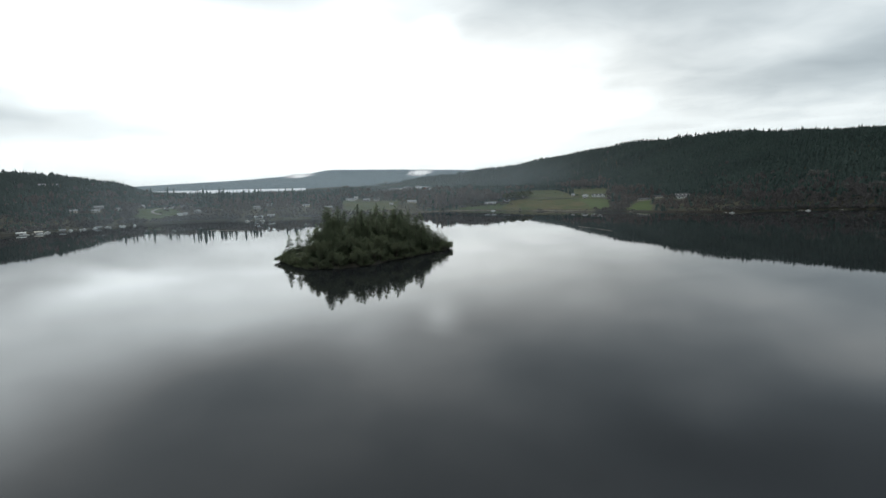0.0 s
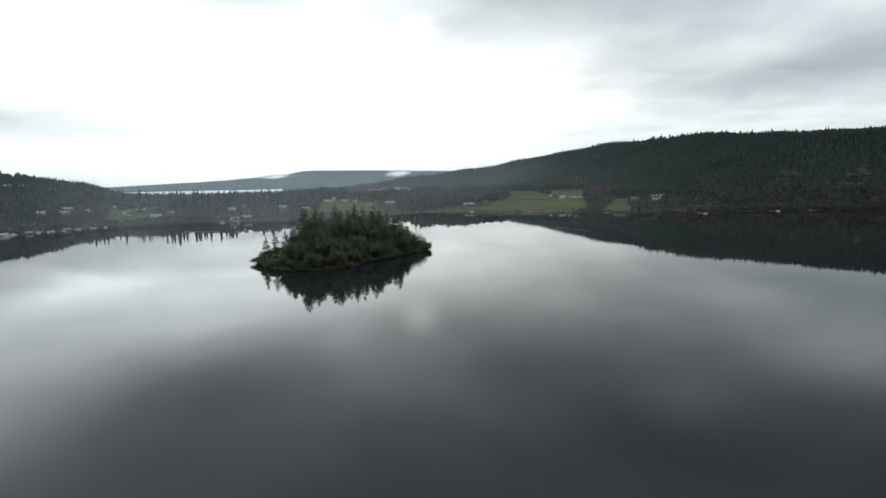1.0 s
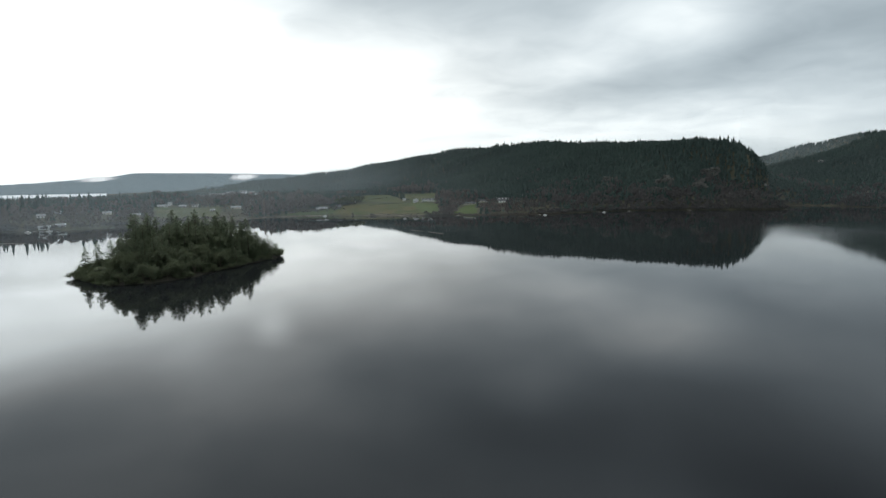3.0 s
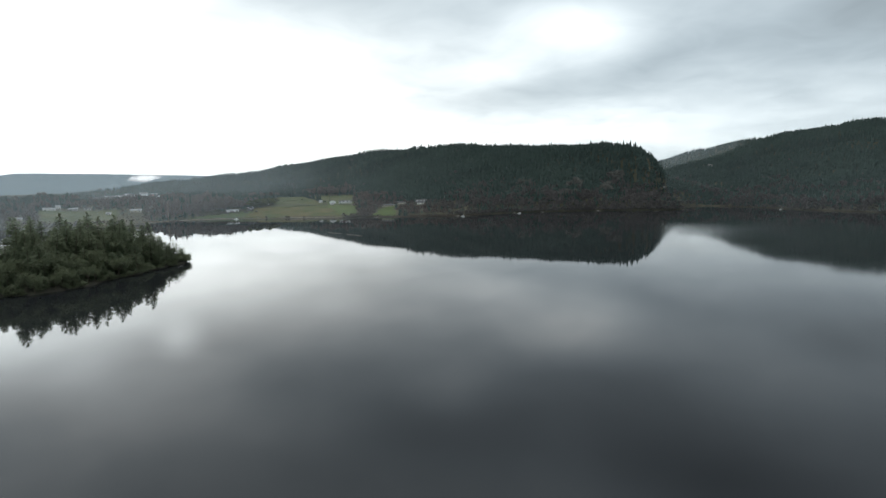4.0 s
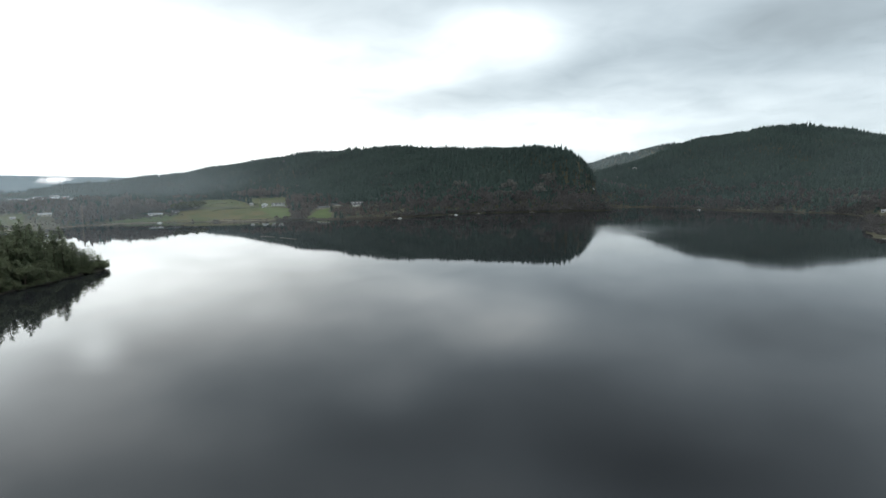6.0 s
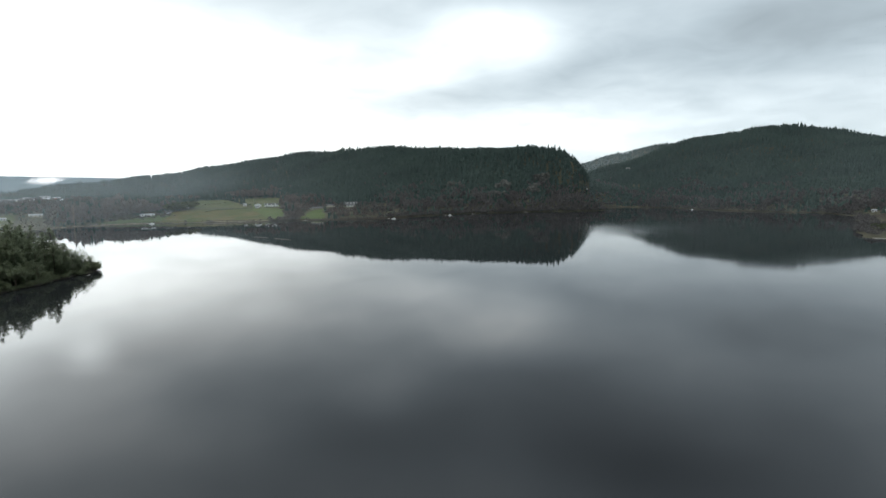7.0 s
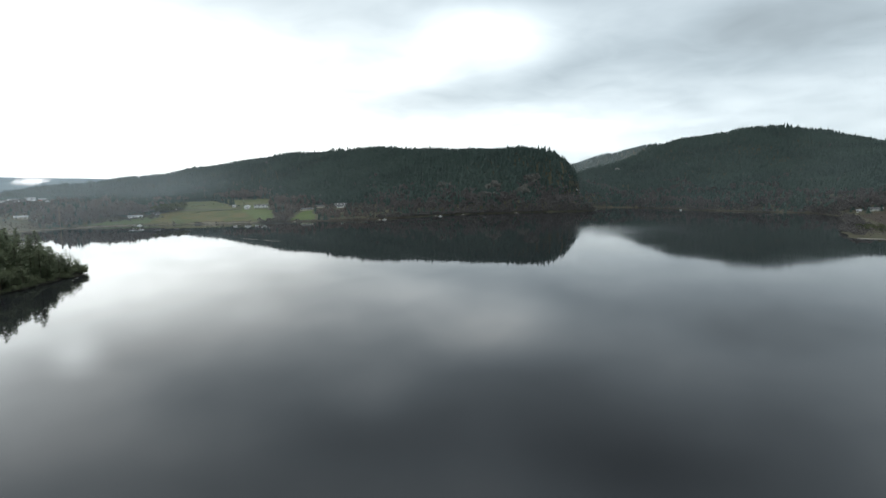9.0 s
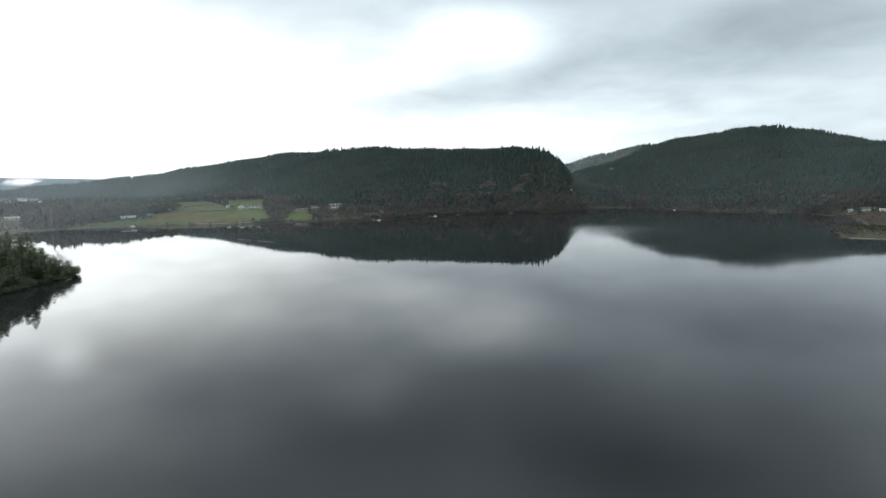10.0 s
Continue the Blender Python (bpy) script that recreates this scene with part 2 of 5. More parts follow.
def mesh_of(name, verts, faces, mats=()):
    """A mesh from arrays of corners and of triangles or quads."""
    verts, faces = np.asarray(verts, np.float32), np.asarray(faces, np.int32)
    me = bpy.data.meshes.new(name)
    me.vertices.add(len(verts))
    me.vertices.foreach_set("co", verts.ravel())
    me.loops.add(faces.size)
    me.loops.foreach_set("vertex_index", faces.ravel())
    me.polygons.add(len(faces))
    me.polygons.foreach_set("loop_start", np.arange(0, faces.size, faces.shape[1], dtype=np.int32))
    me.update(calc_edges=True)
    for each in mats:
        me.materials.append(each)
    return me


def part(name, bm, mat, parent, label=""):
    """One mesh object under a thing or a part; bm may be a bmesh or a mesh."""
    if isinstance(bm, bmesh.types.BMesh):
        me = bpy.data.meshes.new(name)
        bm.to_mesh(me)
        bm.free()
    else:
        me = bm
    if not me.materials:
        me.materials.append(mat)
    ob = new(name, me)
    ob.parent = parent
    return tagged(ob, label)


def box(bm, x0, y0, z0, x1, y1, z1):
    made = bmesh.ops.create_cube(bm, size=1)["verts"]
    for v in made:
        v.co = Vector(((x0 + x1) / 2 + v.co.x * (x1 - x0), (y0 + y1) / 2 + v.co.y * (y1 - y0), (z0 + z1) / 2 + v.co.z * (z1 - z0)))
    return made


def boxes(*rows):
    bm = bmesh.new()
    for row in rows:
        box(bm, *row)
    return bm


def smooth(a):
    a = np.clip(a, 0, 1)
    return a * a * (3 - 2 * a)


def outline_distance(x, y, outline):
    """Metres to a closed outline: positive outside, negative inside."""
    best, inside = np.full(x.shape, 1e18), np.zeros(x.shape, bool)
    for (ax, ay), (bx, by) in zip(outline, outline[1:] + outline[:1]):
        dx, dy = bx - ax, by - ay
        s = np.clip(((x - ax) * dx + (y - ay) * dy) / (dx * dx + dy * dy), 0, 1)
        best = np.minimum(best, (x - ax - s * dx) ** 2 + (y - ay - s * dy) ** 2)
        if ay != by:
            inside ^= ((ay > y) != (by > y)) & (x < dx * (y - ay) / dy + ax)
    return np.where(inside, -1, 1) * np.sqrt(best)


def ridge_lift(x, y, ridge, base):
    """How far a crest line lifts the land above its base."""
    lift = np.zeros(x.shape)
    for (ax, ay, az, aw), (bx, by, bz, bw) in zip(ridge, ridge[1:]):
        dx, dy = bx - ax, by - ay
        s = np.clip(((x - ax) * dx + (y - ay) * dy) / (dx * dx + dy * dy), 0, 1)
        d = (x - ax - s * dx) ** 2 + (y - ay - s * dy) ** 2
        lift = np.maximum(lift, (az + s * (bz - az) - base) * np.exp(-d / (aw + s * (bw - aw)) ** 2))
    return lift


def wobble(x, y, size, seed):
    """Smooth value noise, -1 to 1."""
    g = np.random.default_rng(seed).uniform(-1, 1, (64, 64))
    u, v = x / size + 1000, y / size + 1000
    i, j = np.floor(u).astype(int), np.floor(v).astype(int)
    fu, fv = smooth(u - i), smooth(v - j)
    i, j = i % 64, j % 64
    i1, j1 = (i + 1) % 64, (j + 1) % 64
    return (g[i, j] * (1 - fu) + g[i1, j] * fu) * (1 - fv) + (g[i, j1] * (1 - fu) + g[i1, j1] * fu) * fv


# ---- the land ----
LAKE = [(-620, 250), (-520, 450), (-478, 575), (-448, 605), (-440, 650), (-418, 700), (-380, 733), (-335, 762), (-285, 760),
        (-235, 762), (-190, 772), (-110, 830), (-20, 885), (42, 902), (87, 893), (155, 850), (231, 805), (305, 776), (384, 742),
        (440, 745), (500, 760), (560, 758), (650, 725), (735, 678), (780, 660), (800, 672), (812, 720), (880, 760), (925, 700),
        (930, 635), (897, 524), (899, 423), (915, 367), (840, 300), (700, 245), (620, 225), (545, 190), (550, 160), (600, 60),
        (560, -100), (350, -260), (0, -330), (-350, -220), (-560, 0)]
WEST = [(-160, 2294, 26, 260), (-52, 2299, 44, 260), (44, 2300, 62, 260), (243, 2388, 89, 280), (421, 2414, 105, 300), (539,
        2390, 138, 320), (634, 2211, 150, 320), (692, 1823, 155, 300), (724, 1626, 154, 300), (749, 1470, 153, 280), (771,
        1310, 135, 270), (823, 1120, 127, 250), (848, 1011, 124, 190), (867, 956, 124, 130), (869, 884, 116, 85), (860, 822,
        95, 58), (842, 769, 72, 46), (810, 714, 46, 38)]
PEAK = [(1143, 893, 20, 120), (1206, 892, 52, 150), (1319, 906, 72, 200), (1468, 953, 111, 280), (1680, 990, 157, 370),
        (1719, 921, 188, 420), (1767, 824, 199, 430), (1757, 724, 151, 430), (1731, 654, 131, 430), (1708, 568, 131, 430),
        (1683, 479, 118, 430), (1625, 287, 116, 400), (1499, -52, 104, 380)]
BEYOND = [(2084, 2158, 63, 350), (2220, 1943, 128, 350), (2295, 1773, 188, 380), (2390, 1643, 223, 400), (2459, 1537, 209,
        400), (2561, 1361, 149, 400)]
LEFT = [(-939, 252, 86, 184), (-885, 620, 82, 184), (-825, 825, 78, 176), (-798, 994, 75, 152), (-767, 1031, 70, 125),
        (-740, 1080, 63, 92), (-715, 1134, 54, 72), (-702, 1177, 42, 62)]


def land(x, y):
    """Height of the land and distance from the lake's shore."""
    x, y = np.asarray(x, float), np.asarray(y, float)
    d = outline_distance(x, y, LAKE) + 5 * wobble(x, y, 23, 3)
    out = np.maximum(d, 0)
    base = 26 * (1 - np.exp(-out / 250)) + 0.6 * smooth(out / 6)
    marsh = np.exp(-(((x - 800) / 190) ** 2 + ((y - 230) / 160) ** 2))
    base = base * (1 - 0.85 * marsh)
    base = base * (1 - 0.35 * smooth((out - 250) / 500))
    z = base
    for ridge, foot in ((WEST, 50), (PEAK, 160), (BEYOND, 200), (LEFT, 110)):
        z = np.maximum(z, base + ridge_lift(x, y, ridge, base) * smooth(out / foot))
    z = z + smooth(out / 120) * (2.5 * wobble(x, y, 60, 5) + 5 * wobble(x, y, 170, 6))
    # the rise that the village stands on
    z = z + 15 * np.exp(-(((x + 90) / 130) ** 2 + ((y - 1600) / 140) ** 2))
    # the flat falls away to the sea, by bearing from the camera, so the sea shows
    sink = smooth((np.hypot(x, y) - 1650) / 400) * np.exp(-(((np.degrees(np.arctan2(x, y)) + 26) / 13) ** 4)) * (y > 0)
    z = z * (1 - sink) + 6 * sink
    bed = -np.minimum(-np.minimum(d, 0) * 0.12, 5.0) - 0.25
    return np.where(d > 0, z + 0.12, bed), d


def land_z(x, y):
    return float(land(np.array([x]), np.array([y]))[0][0])


def grid_faces(nx, ny):
    i = (np.arange(ny - 1)[:, None] * nx + np.arange(nx - 1)).ravel()
    return np.stack([i, i + 1, i + nx + 1, i + nx], 1)


def stretch(lo, a, b, hi, step):
    """Positions close together between a and b, wider apart outside."""
    mid = list(np.arange(a, b, step))
    left, right, s = [], [], step
    at = a
    while at > lo:
        s *= 1.16
        at -= s
        left.append(at)
    at, s = mid[-1], step
    while at < hi:
        s *= 1.16
        at += s
        right.append(at)
    return np.array(left[::-1] + mid + right)


gx, gy = stretch(-4600, -950, 1950, 4600, 10.0), stretch(-3500, -150, 2550, 4600, 10.0)
X, Y = np.meshgrid(gx, gy)
Z, D = land(X, Y)
ground = new("ground", mesh_of("ground", np.stack([X.ravel(), Y.ravel(), Z.ravel()], 1), grid_faces(len(gx), len(gy)), [GROUND]))
ground.data.polygons.foreach_set("use_smooth", np.ones(len(ground.data.polygons), bool))
tagged(ground, "brown wooded ground rising from the lake to the hills", "ground", kind="structure")

lx, ly = np.linspace(-700, 1000, 35), np.linspace(-400, 960, 29)
X, Y = np.meshgrid(lx, ly)
water = new("water", mesh_of("water", np.stack([X.ravel(), Y.ravel(), 0 * X.ravel()], 1), grid_faces(35, 29), [WATER]))
tagged(water, "calm dark lake water mirroring the overcast sky", "lake", kind="structure")


def sector(name, a0, a1, r0, r1, z, mat, label):
    """A level sheet between two bearings and two distances from the camera's start."""
    az, rad = np.radians(np.linspace(a0, a1, 40)), np.linspace(r0, r1, 12)
    A, R = np.meshgrid(az, rad)
    ob = new(name, mesh_of(name, np.stack([(R * np.sin(A)).ravel(), (R * np.cos(A)).ravel(), z + 0 * A.ravel()], 1), grid_faces(40, 12), [mat]))
    return tagged(ob, label, "sea", kind="structure")


# height and distance chosen so that the strip fits the camera's view
sector("sea", -36, -14, 2100, 4790, 14.0, SEA, "distant bright sea beyond the wooded flat")

HEIGHTS = [(-3021, 3600, 30), (-2221, 4142, 54), (-1986, 4260, 66), (-1607, 4417, 85), (-1137, 4560, 124), (-953, 4602, 159),
           (-491, 4674, 156), (189, 4696, 139), (426, 4681, 134), (1216, 4540, 129)]


def make_backdrop_heights():
    rows = []
    for (ax, ay, az), (bx, by, bz) in zip(HEIGHTS, HEIGHTS[1:]):
        for s in np.linspace(0, 1, 60, endpoint=False):
            rows.append((ax + s * (bx - ax), ay + s * (by - ay), az + s * (bz - az)))
    rows = np.array(rows)
    k = np.ones(31) / 31
    high = np.convolve(np.pad(rows[:, 2], 15, mode="edge"), k, "valid") + rng.uniform(-2.5, 2.5, len(rows))
    verts = []
    for t in np.linspace(0, 1, 9):
        pull = 1 - 0.06 * (1 - t)
        verts.append(np.stack([rows[:, 0] * pull, rows[:, 1] * pull, 10 + (high - 10) * t ** 0.8], 1))
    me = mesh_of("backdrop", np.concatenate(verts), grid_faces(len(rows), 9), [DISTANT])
    tagged(new("backdrop", me), "glowing backdrop of wooded heights with blue haze painted in", "hills", kind="structure")


make_backdrop_heights()


# ---- woods ----
def conifer_templates(count, tiers=3, sides=6):
    shapes = []
    for _ in range(count):
        verts, faces = [], []
        lean = rng.normal(0, 0.012, 2)
        for k in range(tiers):
            f = k / tiers
            top, low = 1 - f * 0.86, 1 - (k + 1.35) / (tiers + 0.6)
            low = max(low, 0.06)
            rad = (0.16 + 0.84 * (k + 1) / tiers) * rng.uniform(0.8, 1.1)
            start = len(verts)
            verts.append((lean[0] * top, lean[1] * top, top))
            spin = rng.uniform(0, 6.28)
            for j in range(sides):
                ang = spin + 6.2832 * (j + rng.uniform(-0.3, 0.3)) / sides
                rr = rad * rng.uniform(0.6, 1.15) * 0.5
                verts.append((rr * math.cos(ang), rr * math.sin(ang), low + rng.uniform(-0.05, 0.05)))
            faces += [(start, start + 1 + j, start + 1 + (j + 1) % sides) for j in range(sides)]
            if k:
                faces.append((start, start - sides - 1, start + 1))
        shapes.append((np.array(verts), np.array(faces)))
    return shapes


def bare_templates(count, twigs=30):
    shapes = []
    for _ in range(count):
        verts, faces = [(0.02, 0, 0), (-0.02, 0.01, 0), (0, 0, 0.5), (0, 0, 0.72)], [(0, 1, 2), (1, 0, 3)]
        for _ in range(twigs):
            ang, rise, reach = rng.uniform(0, 6.28), rng.uniform(-0.05, 1.0), rng.uniform(0.28, 0.52)
            c, s = math.cos(ang), math.sin(ang)
            tip = np.array((reach * c * (1.1 - 0.6 * rise), reach * s * (1.1 - 0.6 * rise), 0.5 + 0.5 * rise * rng.uniform(0.75, 1.0)))
            side = rng.normal(0, 0.075, 3)
            k = len(verts)
            verts += [tuple(tip + side), tuple(tip - side)]
            faces.append((2 if rng.random() < 0.6 else 3, k, k + 1))
        shapes.append((np.array(verts), np.array(faces)))
    return shapes


def planted(name, shapes, spots, high, wide, mat, label, category):
    """Many small trees of a few shapes, joined into one mesh."""
    count = len(spots)
    V = np.stack([s[0] for s in shapes])
    Fc = np.stack([s[1] for s in shapes])
    pick = rng.integers(0, len(shapes), count)
    ang = rng.uniform(0, 6.2832, count)
    v = V[pick]
    c, s = np.cos(ang)[:, None], np.sin(ang)[:, None]
    x, y = (v[:, :, 0] * c - v[:, :, 1] * s) * wide[:, None], (v[:, :, 0] * s + v[:, :, 1] * c) * wide[:, None]
    out = np.stack([x, y, v[:, :, 2] * high[:, None]], 2) + spots[:, None, :]
    faces = Fc[pick] + (np.arange(count) * V.shape[1])[:, None, None]
    ob = new(name, mesh_of(name, out.reshape(-1, 3), faces.reshape(-1, 3), [mat]))
    ob.data.polygons.foreach_set("use_smooth", np.ones(len(ob.data.polygons), bool))
    return tagged(ob, label, category, kind="stuff")


# open ground kept free of trees, and sight lines from camera to houses: centre x, y, radii
OPEN = []


def scatter(x0, x1, y0, y1, step):
    nx, ny = int((x1 - x0) / step), int((y1 - y0) / step)
    X, Y = np.meshgrid(x0 + (np.arange(nx) + 0.5) * step, y0 + (np.arange(ny) + 0.5) * step)
    x, y = X.ravel() + rng.uniform(-0.9, 0.9, X.size) * step, Y.ravel() + rng.uniform(-0.9, 0.9, X.size) * step
    z, d = land(x, y)
    ok = d > 4
    for cx, cy, rx, ry in OPEN:
        ok &= ((x - cx) / rx) ** 2 + ((y - cy) / ry) ** 2 > 1
    return x[ok], y[ok], z[ok], d[ok]


# ---- fields, reeds and lanes ----
FIELDS = {
    "meadow": [(60, 906), (224, 812), (258, 1004), (136, 1000)],
    "low_strip": [(8, 904), (92, 898), (122, 968), (62, 950)],
    "farm_lawn": [(226, 812), (252, 812), (298, 968), (250, 1000)],
    "pasture": [(162, 1030), (252, 1012), (242, 1150), (196, 1196)],
    "farm_pasture": [(258, 1040), (304, 1012), (340, 1122), (254, 1164)],
    "farm_yard": [(254, 1006), (302, 980), (318, 1012), (266, 1040)],
    "lawn": [(268, 796), (302, 783), (345, 900), (322, 896)],
    "left_field": [(-422, 735), (-364, 768), (-424, 850), (-474, 846)],
    "village_green": [(-358, 770), (-325, 788), (-352, 862), (-418, 852)],
    "far_pasture": [(-154, 856), (-72, 880), (-78, 990), (-178, 985)],
    "marsh": [(566, 150), (860, 285), (960, 250), (640, 80)],
}
# the village on the rise, and the cleared slope before it
VILLAGE = [(-178, 1300), (-24, 1300), (-10, 1600), (-196, 1600)]
CLEAR = [FIELDS[key] for key in FIELDS] + [VILLAGE, [(140, 985), (304, 980), (304, 1040), (150, 1045)], [(0, 880), (224, 770), (262, 820), (232, 870), (100, 930), (20, 915)]]


def patch(name, corners, mat, label, category, lift=0.45, n=36):
    """A piece of ground that follows the land, with a ragged edge."""
    s, t = np.meshgrid(np.linspace(0, 1, n), np.linspace(0, 1, n))
    c = np.array(corners, float)
    p = (c[0] * ((1 - s) * (1 - t))[..., None] + c[1] * (s * (1 - t))[..., None] + c[2] * (s * t)[..., None] + c[3] * ((1 - s) * t)[..., None])
    x, y = p[..., 0] + 4 * wobble(p[..., 0], p[..., 1], 19, 11), p[..., 1] + 4 * wobble(p[..., 0], p[..., 1], 19, 12)
    z, d = land(x, y)
    z = np.maximum(z, -0.3) + lift
    ob = new(name, mesh_of(name, np.stack([x.ravel(), y.ravel(), z.ravel()], 1), grid_faces(n, n), [mat]))
    ob.data.polygons.foreach_set("use_smooth", np.ones(len(ob.data.polygons), bool))
    return tagged(ob, label, category, kind="structure")


patch("field", FIELDS["meadow"], MEADOW, "green and brown lakeside meadow sloping to the water", "field")
patch("field", FIELDS["low_strip"], TURF, "strip of rough grass along the shore", "field", 0.52)
patch("field", FIELDS["farm_lawn"], LAWN, "bright green lawn below the white farmhouse", "lawn", 0.6)
patch("field", FIELDS["pasture"], PASTURE, "pale dry pasture below the wooded hill", "field", 0.5)
patch("field", FIELDS["farm_pasture"], PASTURE, "pale pasture behind the farm", "field", 0.56)
patch("field", FIELDS["farm_yard"], LAWN, "grass yard round the white farmhouse", "lawn", 0.66)
patch("field", FIELDS["lawn"], LAWN, "green lawn running down to the lake", "lawn")
patch("field", FIELDS["left_field"], TURF, "green field among lakeside houses", "field")
patch("field", FIELDS["village_green"], REEDS, "dull brown grass between lakeside houses", "field")
patch("field", FIELDS["far_pasture"], PASTURE, "pale flat pasture behind the far shore", "field")
patch("field", FIELDS["marsh"], REEDS, "brown reed marsh beside the lake", "marsh")


def ribbon(name, line, wide, mat, label, category, lift=0.6):
    """A band of ground along a line."""
    pts = []
    for (ax, ay), (bx, by) in zip(line, line[1:]):
        k = max(2, int(math.hypot(bx - ax, by - ay) / 6))
        pts += [(ax + (bx - ax) * i / k, ay + (by - ay) * i / k) for i in range(k)]
    p = np.array(pts + [line[-1]], float)
    kern = np.ones(7) / 7
    p = np.stack([np.convolve(np.pad(p[:, i], 3, mode="edge"), kern, "valid") for i in (0, 1)], 1)
    g = np.gradient(p, axis=0)
    side = np.stack([-g[:, 1], g[:, 0]], 1) / np.linalg.norm(g, axis=1, keepdims=True)
    rows = []
    for k in (-0.5, -0.17, 0.17, 0.5):
        q = p + side * wide * k * (1 + 0.3 * wobble(p[:, 0], p[:, 1], 15, 21))[:, None]
        z = np.maximum(land(q[:, 0], q[:, 1])[0], -0.35) + lift
        rows.append(np.column_stack([q, z]))
    ob = new(name, mesh_of(name, np.concatenate(rows), grid_faces(len(p), 4), [mat]))
    return tagged(ob, label, category, kind="structure")


ribbon("shore", LAKE[10:20], 9, REEDS, "strip of dead pale reeds along the waterline", "reeds")
ribbon("shore", LAKE[11:17], 4, STRAW, "strip of bleached straw and sand along the waterline", "shore", 0.75)
ribbon("shore", LAKE[2:10], 3, REEDS, "strip of dead pale reeds along the waterline", "reeds")
ribbon("shore", LAKE[27:34], 2.4, REEDS, "strip of dead pale reeds along the waterline", "reeds")
ribbon("lane", [(-404, 788), (-424, 797), (-435, 806), (-439, 816), (-430, 827), (-415, 842), (-392, 868)], 4, GRAVEL, "pale curved gravel lane through grass", "lane", 0.9)
ribbon("lane", [(262, 1012), (300, 985), (330, 940), (352, 925), (392, 928)], 5, GRAVEL, "gravel drive to the farm", "lane", 0.9)

